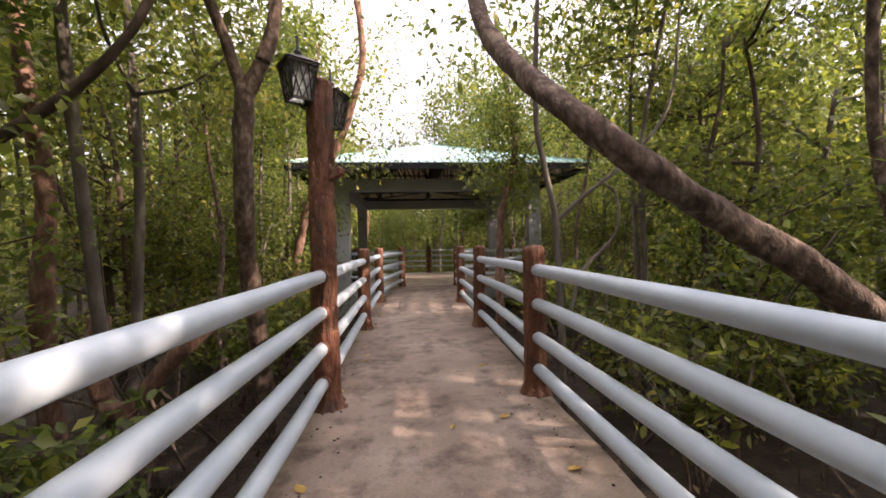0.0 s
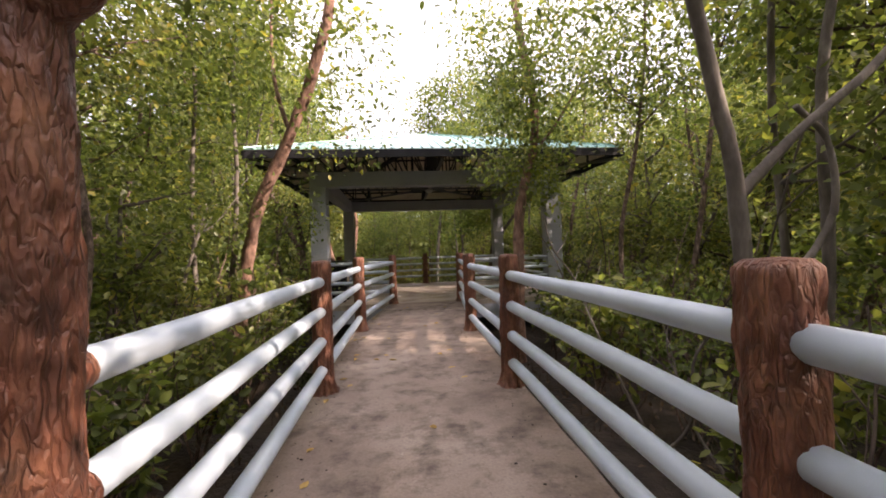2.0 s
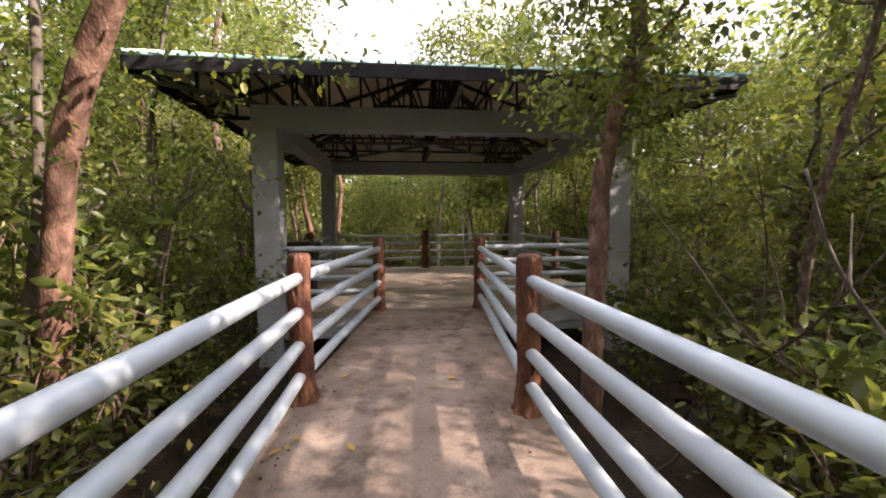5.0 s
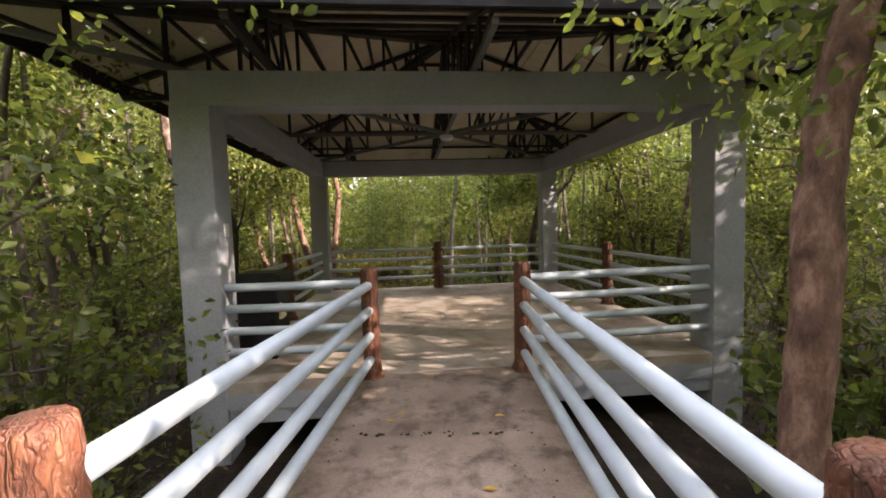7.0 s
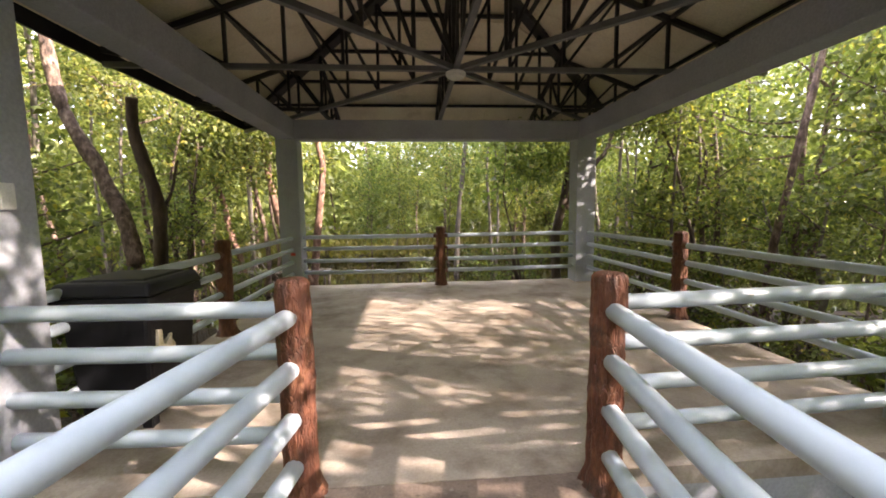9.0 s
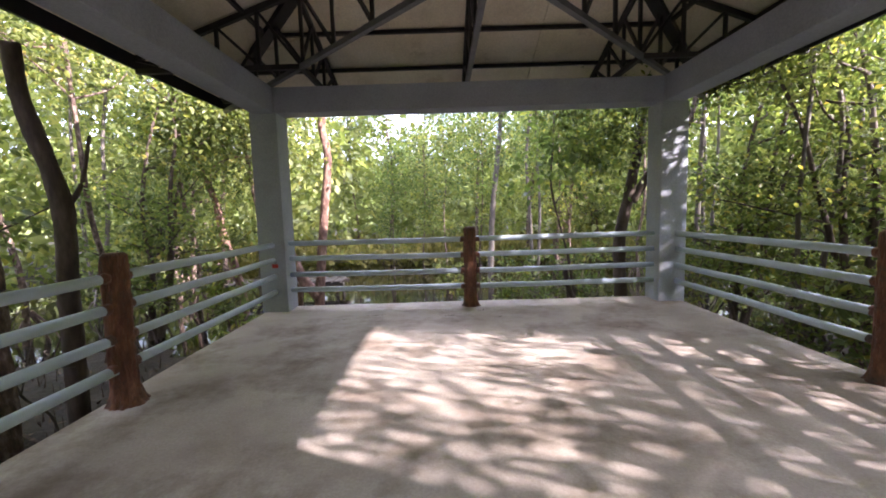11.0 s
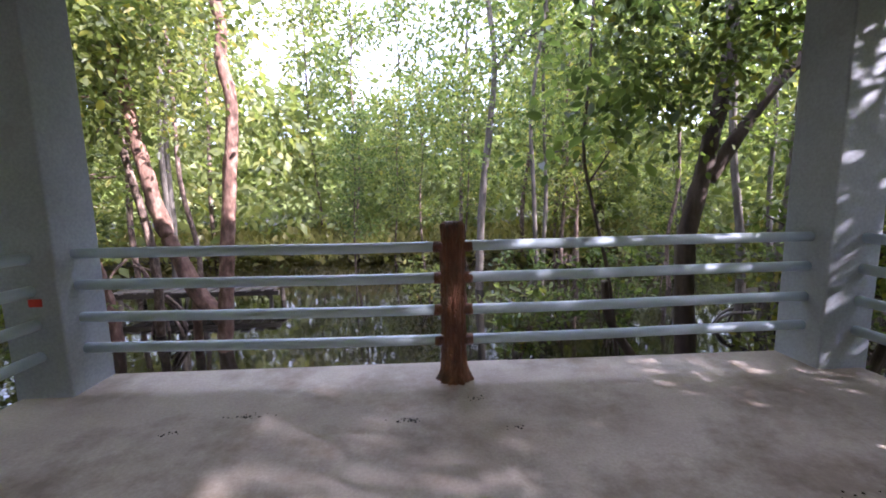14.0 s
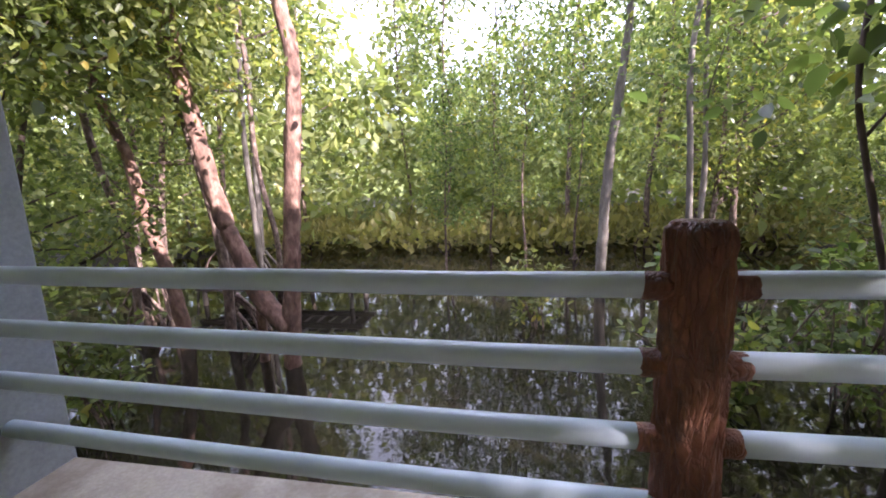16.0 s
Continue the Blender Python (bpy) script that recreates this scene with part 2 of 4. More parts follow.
def box_bm(lo, hi, bevel=0.0, segments=1):
    bm = bmesh.new()
    lo, hi = Vector(lo), Vector(hi)
    bmesh.ops.create_cube(bm, size=1.0, matrix=Matrix.Translation((lo + hi) / 2) @ Matrix.Diagonal((*(hi - lo), 1)))
    if bevel:
        bmesh.ops.bevel(bm, geom=bm.edges[:], offset=bevel, segments=segments, affect="EDGES", profile=0.5)
    return bm


def tube(path, radii, sides=8, wobble=0.0, caps=True, seed=0.0, ridges=0.0):
    """Verts and faces of a tapered tube along a path."""
    pts = [Vector(p) for p in path]
    verts, faces = [], []
    up = Vector((0, 0, 1))
    for i, p in enumerate(pts):
        d = (pts[min(i + 1, len(pts) - 1)] - pts[max(i - 1, 0)]).normalized()
        ref = up if abs(d.z) < 0.95 else Vector((0, 1, 0))
        a = d.cross(ref).normalized()
        b = d.cross(a)
        for k in range(sides):
            t = 2 * math.pi * k / sides
            o = a * math.cos(t) + b * math.sin(t)
            r = radii[i]
            if wobble:
                r *= 1 + wobble * (noise.noise((p + o * 0.4) * 4 + Vector((seed, seed, 0))) + 0.5 * noise.noise((p + o * 0.15) * 13 + Vector((seed, 0, 0))))
            if ridges:
                r *= 1 + ridges * noise.noise(Vector((o.x * 5 + seed, o.y * 5, p.z * 1.3 + o.z * 3)))
            verts.append(p + o * r)
    for i in range(len(pts) - 1):
        for k in range(sides):
            k2 = (k + 1) % sides
            faces.append((i * sides + k, i * sides + k2, (i + 1) * sides + k2, (i + 1) * sides + k))
    if caps:
        faces.append(tuple(range(sides))[::-1])
        faces.append(tuple((len(pts) - 1) * sides + k for k in range(sides)))
    return verts, faces


def spline(points, n):
    """A smooth path through control points (Catmull-Rom), n steps a span."""
    p = [Vector(q) for q in points]
    p = [2 * p[0] - p[1]] + p + [2 * p[-1] - p[-2]]
    out = []
    for i in range(1, len(p) - 2):
        for s in range(n):
            t = s / n
            out.append(0.5 * (2 * p[i] + (p[i + 1] - p[i - 1]) * t + (2 * p[i - 1] - 5 * p[i] + 4 * p[i + 1] - p[i + 2]) * t * t + (3 * p[i] - p[i - 1] - 3 * p[i + 1] + p[i + 2]) * t ** 3))
    out.append(p[-2])
    return out


class Joined:
    """Collects many tubes or leaves into one mesh."""
    def __init__(self):
        self.v, self.f, self.n = [], [], 0

    def add(self, verts, faces):
        self.v.extend(verts)
        self.f.extend([tuple(i + self.n for i in q) for q in faces])
        self.n += len(verts)


def bar(bm_list, a, b, w, h):
    """A rectangular bar from a to b, w wide and h high, into a Joined."""
    a, b = Vector(a), Vector(b)
    d = (b - a).normalized()
    side = d.cross(Vector((0, 0, 1)))
    side = side.normalized() if side.length > 1e-4 else Vector((1, 0, 0))
    up = side.cross(d)
    v = [q + side * (sx * w / 2) + up * (sz * h / 2) for q in (a, b) for sx, sz in ((-1, -1), (1, -1), (1, 1), (-1, 1))]
    bm_list.add(v, [(3, 2, 1, 0), (4, 5, 6, 7), (0, 1, 5, 4), (1, 2, 6, 5), (2, 3, 7, 6), (3, 0, 4, 7)])


def leaf_mesh(name, centres, size, spread, per, mat, rng, droop=0.3, flat=0.0, rounded=False):
    """Leaves as folded blades: per leaves scattered round each centre."""
    c = np.repeat(np.asarray(centres, dtype=float), per, axis=0)
    n = len(c)
    off = rng.normal(size=(n, 3)) * spread * (1, 1, 0.7)
    p = c + off
    d = off / (np.linalg.norm(off, axis=1, keepdims=True) + 1e-6) + rng.normal(size=(n, 3)) * 0.7
    d[:, 2] -= droop
    d /= np.linalg.norm(d, axis=1, keepdims=True)
    r = rng.normal(size=(n, 3)) * (1 - flat) + np.array((0, 0, 1.3))
    s = np.cross(d, r)
    s /= np.linalg.norm(s, axis=1, keepdims=True) + 1e-6
    u = np.cross(s, d)
    ln = (size * rng.uniform(0.65, 1.25, n))[:, None]
    wd = ln * rng.uniform(0.22, 0.32, n)[:, None]
    i = np.arange(n)[:, None]
    if rounded:
        bend = u * wd
        v = np.stack((p, p + d * ln * 0.28 + s * wd * 0.85 + bend * 0.3, p + d * ln * 0.68 + s * wd * 0.85 + bend * 0.25, p + d * ln - bend * 0.2, p + d * ln * 0.68 - s * wd * 0.85 + bend * 0.25, p + d * ln * 0.28 - s * wd * 0.85 + bend * 0.3), axis=1).reshape(-1, 3)
        f = np.concatenate([i * 6 + q for q in ((0, 1, 2), (0, 2, 3), (0, 3, 4), (0, 4, 5))], axis=1).reshape(-1, 3)
    else:
        v = np.stack((p, p + d * ln * 0.45 + s * wd + u * wd * 0.35, p + d * ln, p + d * ln * 0.45 - s * wd + u * wd * 0.35), axis=1).reshape(-1, 3)
        f = np.concatenate((i * 4 + (0, 1, 2), i * 4 + (0, 2, 3)), axis=1).reshape(-1, 3)
    me = bpy.data.meshes.new(name)
    me.vertices.add(len(v))
    me.vertices.foreach_set("co", v.ravel())
    me.loops.add(f.size)
    me.loops.foreach_set("vertex_index", f.ravel().astype(np.int32))
    me.polygons.add(len(f))
    me.polygons.foreach_set("loop_start", np.arange(0, f.size, 3, dtype=np.int32))
    me.materials.append(mat)
    me.update(calc_edges=True)
    return me


# ---- ground and water ----
WATER_Z = -0.95


def ground_height(x, y):
    r = math.hypot(x - 1.5, y - 12)
    h = (-0.86 if y < 18.5 else -0.86 - 0.14 * min(1, y - 18.5)) + 0.2 * noise.noise(Vector((x * 0.35, y * 0.35, 3))) + 0.1 * noise.noise(Vector((x * 1.3, y * 1.3, 7)))
    if y > 19.5 and -9 < x < 9:
        h -= 0.3 * min(1, (y - 19.5) / 1.5) * max(0, min(1, (33 - y) / 3)) * max(0.25, 1 - abs(x - 0.5) / 9)
    if r > 20:
        h += min(0.7, (r - 20) * 0.08)
    return h


gv, gf = [], []
rings = [0.0] + [0.5 * 1.032 ** i * i ** 0.55 for i in range(1, 95)] + [120, 300, 1000]
SEG = 120
for i, r in enumerate(rings):
    for k in range(SEG):
        a = 2 * math.pi * k / SEG
        x, y = 1.5 + r * math.cos(a), 12 + r * math.sin(a)
        gv.append((x, y, ground_height(x, y) if r < 60 else -0.3))
for i in range(len(rings) - 1):
    for k in range(SEG):
        gf.append((i * SEG + k, i * SEG + (k + 1) % SEG, (i + 1) * SEG + (k + 1) % SEG, (i + 1) * SEG + k)[::-1])
ground = part("ground", mesh_of("ground", gv, gf, M_MUD, True), M_MUD)
tagged(ground, "dark wet mangrove mud with shallow pools", "ground", kind="structure")
pond = part("water", mesh_of("water", [(-40, -30, WATER_Z), (45, -30, WATER_Z), (45, 45, WATER_Z), (-40, 45, WATER_Z)], [(0, 1, 2, 3)], M_WATER), M_WATER)
tagged(pond, "still dark tidal water reflecting the trees", "water", kind="structure")

# ---- walkway ----
LEFT = [(-0.33, -7.9), (-0.3, -5.1), (-0.27, -2.3), (-0.24, 0.55), (-0.195, 3.415), (-0.18, 6.298), (-0.125, 9.14), (0.357, 12.43)]
RIGHT = [(1.25, -7.7), (1.3, -4.9), (1.35, -2.1), (1.40, 0.7), (1.45, 3.45), (1.515, 6.15), (1.605, 8.725), (1.998, 12.356)]
EDGE = 0.09
THICK = 0.16


def walkway_section(lo, hi):
    """One cast length of the deck between two rows of points on its edges."""
    bm = bmesh.new()
    n = 8
    rows = []
    for j in range(n + 1):
        t = j / n
        a = Vector((*lo[0], 0)).lerp(Vector((*hi[0], 0)), t)
        b = Vector((*lo[1], 0)).lerp(Vector((*hi[1], 0)), t)
        row = []
        for k in range(7):
            p = a.lerp(b, k / 6)
            p.z = 0.004 * noise.noise(p * 1.5)
            if k in (0, 6):
                p.x += 0.012 * noise.noise(p * 3)
            row.append(bm.verts.new(p))
        rows.append(row)
    for r0, r1 in zip(rows, rows[1:]):
        for k in range(6):
            bm.faces.new((r0[k], r0[k + 1], r1[k + 1], r1[k]))
    ext = bmesh.ops.extrude_face_region(bm, geom=bm.faces[:])
    for v in ext["geom"]:
        if isinstance(v, bmesh.types.BMVert):
            v.co.z -= THICK
    bmesh.ops.recalc_face_normals(bm, faces=bm.faces[:])
    return bm


deck = tagged(empty("walkway"), "stained brown-grey concrete walkway on stilts", "walkway", kind="structure")
for i in range(len(LEFT) - 1):
    g = 0.0012
    la, lb = Vector(LEFT[i]), Vector(LEFT[i + 1])
    ra, rb = Vector(RIGHT[i]), Vector(RIGHT[i + 1])
    if i == len(LEFT) - 2:
        lb, rb = Vector((lb.x, 12.46)), Vector((rb.x, 12.46))
    e = Vector((EDGE, 0))
    part("deck_slab", walkway_section((la - e + Vector((0, g)), ra + e + Vector((0, g))), (lb - e - Vector((0, g)), rb + e - Vector((0, g)))), M_CONCRETE, deck)
    mid = (la + ra) / 2
    bm = box_bm((mid.x - 0.7, mid.y - 0.14, -0.42), (mid.x + 0.7, mid.y + 0.14, -THICK - 0.002), 0.01)
    part("cross_beam", bm, M_CONCRETE, deck)
    for s in (-0.55, 0.55):
        part("stilt", box_bm((mid.x + s - 0.12, mid.y - 0.12, -1.5), (mid.x + s + 0.12, mid.y + 0.12, -0.421), 0.01), M_CONCRETE, deck)

# ---- railings ----


def log_post_mesh(name, height, radius, seed, flare=0.045):
    """A cement post shaped like a log: bark ridges, knots, a worn rounded top and a spread foot."""
    sides, levels = 52, int(height / 0.02)
    verts, faces = [], []
    for j in range(levels + 1):
        z = height * j / levels
        foot = flare * math.exp(-z / 0.06)
        top = 1 - 0.25 * max(0, (z - height + 0.03) / 0.03) ** 2
        for k in range(sides):
            a = 2 * math.pi * k / sides
            c, s = math.cos(a), math.sin(a)
            ridge = noise.noise(Vector((c * 3.6 + seed, s * 3.6, z * 2.2)))
            crack = max(0.0, 0.16 - abs(noise.noise(Vector((c * 4.5 + seed, s * 4.5, z * 3.0))))) / 0.16
            flake = abs(noise.noise(Vector((c * 6 - seed, s * 6, z * 7))))
            fine = noise.noise(Vector((c * 16, s * 16 + seed, z * 20)))
            r = radius * (1 + 0.1 * ridge + 0.16 * flake + 0.05 * fine - 0.15 * crack) * top + foot * (1 + 0.5 * ridge)
            verts.append((r * c + 0.012 * noise.noise(Vector((seed, z * 1.4, 0))), r * s, z))
    for j in range(levels):
        for k in range(sides):
            k2 = (k + 1) % sides
            faces.append((j * sides + k, j * sides + k2, (j + 1) * sides + k2, (j + 1) * sides + k))
    n = len(verts)
    verts.append((0, 0, height + 0.006))
    for k in range(sides):
        faces.append((levels * sides + k, levels * sides + (k + 1) % sides, n))
    return mesh_of(name, verts, faces, M_POST, True)


POSTS = [log_post_mesh("post", 1.18, 0.086, s * 13.7) for s in range(3)]
WALK_Z = (0.99, 0.72, 0.455, 0.205)
DECK_Z = (1.0, 0.77, 0.53, 0.30)


def rail(parent, a, b, r, seed):
    """One painted pipe, faintly uneven, with rounded ends."""
    a, b = Vector(a), Vector(b)
    n = max(6, int((b - a).length / 0.25))
    path, radii = [], []
    for i in range(n + 1):
        t = i / n
        p = a.lerp(b, t)
        p += Vector((0.006 * noise.noise(p * 1.1 + Vector((seed, 0, 0))), 0, 0.008 * noise.noise(p * 0.9 + Vector((0, seed, 0)))))
        path.append(p)
        radii.append(r * (1 + 0.03 * noise.noise(p * 3)))
    d = (b - a).normalized()
    path = [path[0] - d * 0.012] + path + [path[-1] + d * 0.012]
    radii = [r * 0.7] + radii + [r * 0.7]
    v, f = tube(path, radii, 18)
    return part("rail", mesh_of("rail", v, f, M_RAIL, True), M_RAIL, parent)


def collar(parent, post, d, z, r):
    """The brown cement sleeve in which a pipe enters a post."""
    p = Vector((post[0], post[1], z))
    d = Vector((d[0], d[1], 0)).normalized()
    path = [p + d * s for s in (0.02, 0.1, 0.135, 0.145)]
    v, f = tube(path, [r * 1.1, r * 1.12, r * 1.1, r * 0.95], 16, wobble=0.12, seed=z * 9)
    part("collar", mesh_of("collar", v, f, M_POST, True), M_POST, parent, "brown cement sleeve")


def put_post(parent, xy, k):
    ob = part("post", POSTS[k % 3], M_POST, parent, "brown log-shaped cement post")
    ob.matrix_basis = pose(xy[0], xy[1], 0, 0, 0, k * 67)
    return ob


def railing(points, heights, radius, posts, label, collars=True, low=None):
    """posts: indices of points that carry a log post; low: the heights at the earliest posts, where the pipes dip."""
    top = tagged(empty("railing", (0, 0, 0)), label, "railing", group="railings")
    for i, p in enumerate(points):
        if i in posts:
            put_post(top, p, i + len(points))
    for i in range(len(points) - 1):
        a, b = Vector(points[i]), Vector(points[i + 1])
        d = (b - a).normalized()
        for k, z in enumerate(heights):
            za, zb = (low[k] if low and i <= 3 else z), (low[k] if low and i + 1 <= 3 else z)
            s = a + d * (0.06 if i in posts else 0.0)
            e = b - d * (0.06 if i + 1 in posts else 0.0)
            rail(top, (*s, za), (*e, zb), radius, i * 7 + z)
            if collars:
                if i in posts:
                    collar(top, a, d, za, radius)
                if i + 1 in posts:
                    collar(top, b, -d, zb, radius)
    return top


SKIP = 4
railing(LEFT, WALK_Z, 0.047, [i for i in range(8) if i != SKIP], "four white painted pipe rails between brown log posts", collars=False, low=(0.97, 0.735, 0.49, 0.225))
railing(RIGHT, WALK_Z, 0.047, range(8), "four white painted pipe rails between brown log posts", collars=False, low=(0.965, 0.705, 0.47, 0.225))
X0, X1, Y0, Y1, COL = -1.17, 4.30, 12.455, 18.285, 0.39
YB = Y1 + COL
railing([(0.357, 12.50), (X0, 12.58)], DECK_Z, 0.044, (), "four white pipe rails joining the gate post to a column", collars=False)
railing([(1.998, 12.43), (X1, 12.55)], DECK_Z, 0.044, (), "four white pipe rails joining the gate post to a column", collars=False)
railing([(-1.35, Y0 + COL), (-1.35, 15.45), (-1.35, Y1)], DECK_Z, 0.038, (1,), "white pipe railing with one brown log post")
railing([(4.565, Y0 + COL), (4.565, 15.45), (4.565, Y1)], DECK_Z, 0.038, (1,), "white pipe railing with one brown log post")
railing([(X0, 18.45), (1.54, 18.37), (X1, 18.45)], DECK_Z, 0.038, (1,), "white pipe railing with one brown log post")

# ---- lamp post with lanterns ----
lamp = tagged(empty("lamp_post", (*LEFT[4], 0)), "tall brown log-shaped lamp post with two black lanterns", "lamp post")
part("pole", log_post_mesh("pole", 2.46, 0.092, 77.0, 0.06), M_POST, lamp)
for z in WALK_Z:
    for s in (-1, 1):
        v, f = tube([(0, s * 0.04, z), (0, s * 0.13, z), (0, s * 0.14, z)], [0.053, 0.053, 0.045], 16, wobble=0.1)
        part("collar", mesh_of("collar", v, f, M_POST, True), M_POST, lamp, "brown cement sleeve")
v, f = tube(spline([(0.05, 0, 1.72), (0.12, 0.0, 1.76), (0.15, -0.01, 1.8)], 4), [0.05, 0.05, 0.045, 0.042, 0.04, 0.04, 0.038, 0.036, 0.03], 12, wobble=0.3)
part("branch_stub", mesh_of("branch_stub", v, f, M_POST, True), M_POST, lamp)


def lantern(parent, at, turn):
    """A four-sided tapered carriage lantern: roof, lattice sides, glass, foot, hook."""
    m = Matrix.Translation(at) @ pose(0, 0, 0, 0, 0, turn)
    hi, lo, top, bot = 0.105, 0.07, 0.12, -0.13

    def ring(r, z):
        return [m @ Vector((sx * r, sy * r, z)) for sx, sy in ((-1, -1), (1, -1), (1, 1), (-1, 1))]
    j = Joined()
    a, b = ring(hi, top), ring(lo, bot)
    for k in range(4):
        k2 = (k + 1) % 4
        bar(j, a[k], b[k], 0.014, 0.014)
        bar(j, a[k], a[k2], 0.016, 0.02)
        bar(j, b[k], b[k2], 0.016, 0.018)
    frame_ob = part("lantern_frame", mesh_of("lantern_frame", j.v, j.f, M_BLACK), M_BLACK, parent, "black metal lantern frame")
    j = Joined()
    for k in range(4):
        k2 = (k + 1) % 4
        for s in (0.0, 0.33, 0.66):
            for (u0, u1) in ((s, min(1, s + 0.5)), (1 - s, max(0, 0.5 - s))):
                bar(j, a[k].lerp(a[k2], u0), b[k].lerp(b[k2], u1), 0.007, 0.007)
            if s:
                bar(j, a[k].lerp(b[k], s).lerp(a[k2].lerp(b[k2], s), 0.0), a[k].lerp(a[k2], 0.5 * (1 - s)), 0.007, 0.007)
                bar(j, a[k2].lerp(b[k2], s), a[k].lerp(a[k2], 1 - 0.5 * (1 - s)), 0.007, 0.007)
    part("lattice", mesh_of("lattice", j.v, j.f, M_BLACK), M_BLACK, frame_ob)
    g0, g1 = ring(hi - 0.01, top), ring(lo - 0.01, bot)
    gl = part("pane", mesh_of("pane", g0 + g1, [(k, k + 4, (k + 1) % 4 + 4, (k + 1) % 4) for k in range(4)], M_GLASS), M_GLASS, frame_ob, "frosted glass")
    r0, r1 = ring(hi + 0.02, top + 0.01), ring(0.03, top + 0.075)
    part("lantern_roof", mesh_of("lantern_roof", r0 + r1, [(k, (k + 1) % 4, (k + 1) % 4 + 4, k + 4) for k in range(4)] + [(4, 5, 6, 7), (3, 2, 1, 0)], M_BLACK), M_BLACK, frame_ob)
    v, f = tube([m @ Vector((0, 0, top + z)) for z in (0.07, 0.1, 0.12, 0.22)], [0.025, 0.03, 0.012, 0.008], 10)
    part("finial", mesh_of("finial", v, f, M_BLACK, True), M_BLACK, frame_ob)
    arm = spline([m @ Vector((0, 0, bot - 0.02)), m @ Vector((0.05, 0, bot - 0.05)), m @ Vector((0.13, 0, bot))], 4)
    v, f = tube(arm, [0.011] * len(arm), 8)
    part("bracket", mesh_of("bracket", v, f, M_BLACK, True), M_BLACK, frame_ob)


lantern(lamp, (-0.13, -0.1, 2.4), 35)
lantern(lamp, (0.045, 0.21, 2.3), 250)

# ---- pavilion ----
pav = tagged(empty("pavilion", (0, 0, 0)), "open square pavilion with grey columns and a hipped green metal roof", "pavilion", kind="structure")
bm = bmesh.new()
bmesh.ops.create_grid(bm, x_segments=24, y_segments=24, size=0.5, matrix=Matrix.Translation((1.565, 15.562, 0)) @ Matrix.Diagonal((6.17, 6.2, 1, 1)))
for v in bm.verts:
    v.co.z += 0.004 * noise.noise(v.co * 0.9)
ext = bmesh.ops.extrude_face_region(bm, geom=bm.faces[:])
for v in ext["geom"]:
    if isinstance(v, bmesh.types.BMVert):
        v.co.z = -0.12
bmesh.ops.recalc_face_normals(bm, faces=bm.faces[:])
tagged(part("floor", bm, M_SLAB), "pale grey-brown concrete floor of the pavilion", "floor", kind="structure")
XL, XR = X0 - COL, X1 + COL
for y in (Y0, Y1):
    for x in (XL, X1):
        part("column", box_bm((x, y, -1.7), (x + COL, y + COL, 2.877), 0.012, 2), M_GREY, pav, "square grey painted column")
BH = 0.36
for (lo, hi) in (((XL, Y0 + 0.03, 2.88), (XR, Y0 + COL - 0.04, 2.88 + BH)), ((XL, Y1 + 0.03, 2.88), (XR, YB - 0.04, 2.88 + BH)),
                 ((XL + 0.04, Y0 + COL - 0.038, 2.882), (X0 - 0.04, Y1 + 0.028, 2.878 + BH)), ((X1 + 0.04, Y0 + COL - 0.038, 2.882), (XR - 0.04, Y1 + 0.028, 2.878 + BH))):
    part("beam", box_bm(lo, hi, 0.01, 2), M_GREY, pav, "grey painted concrete beam")
for (lo, hi) in (((X0 + 0.002, Y0 + 0.03, -0.46), (0.26, Y0 + 0.28, -0.122)), ((2.1, Y0 + 0.03, -0.46), (X1 - 0.002, Y0 + 0.28, -0.122)), ((0.262, Y0 + 0.03, -0.46), (2.098, Y0 + 0.28, -0.122)),
                 ((X0 + 0.002, Y1 + 0.12, -0.46), (X1 - 0.002, YB - 0.02, -0.122)), ((XL + 0.06, Y0 + COL + 0.002, -0.46), (XL + 0.3, Y1 - 0.002, -0.122)), ((X1 + 0.09, Y0 + COL + 0.002, -0.46), (X1 + 0.32, Y1 - 0.002, -0.122))):
    part("edge_beam", box_bm(lo, hi, 0.01), M_GREY, pav, "grey painted floor beam")
for (lo, hi) in (((X0 + 0.002, Y0 + 0.008, -0.3), (0.26, Y0 + 0.026, -0.008)), ((2.1, Y0 + 0.008, -0.3), (X1 - 0.002, Y0 + 0.026, -0.008))):
    part("edge_face", box_bm(lo, hi, 0.004), M_GREY, pav, "grey painted slab edge")

# roof
CX, CY = (XL + XR) / 2, (Y0 + YB) / 2
HX, HY = CX + 2.69, CY - 11.39
EZ, AZ = 3.47, 4.98
corners = [(CX - HX, CY - HY), (CX + HX, CY - HY), (CX + HX, CY + HY), (CX - HX, CY + HY)]
APEX = Vector((CX, CY, AZ))


def slope_point(k, u, w, lift):
    """On slope k: u from -1 to 1 along the eave, w from 0 at the eave to 1 at the apex."""
    a, b = Vector((*corners[k], EZ)), Vector((*corners[(k + 1) % 4], EZ))
    e = a.lerp(b, 0.5 + 0.5 * u * (1 - w))
    m0 = a.lerp(b, 0.5)
    return e + (APEX - m0) * w + Vector((0, 0, lift))


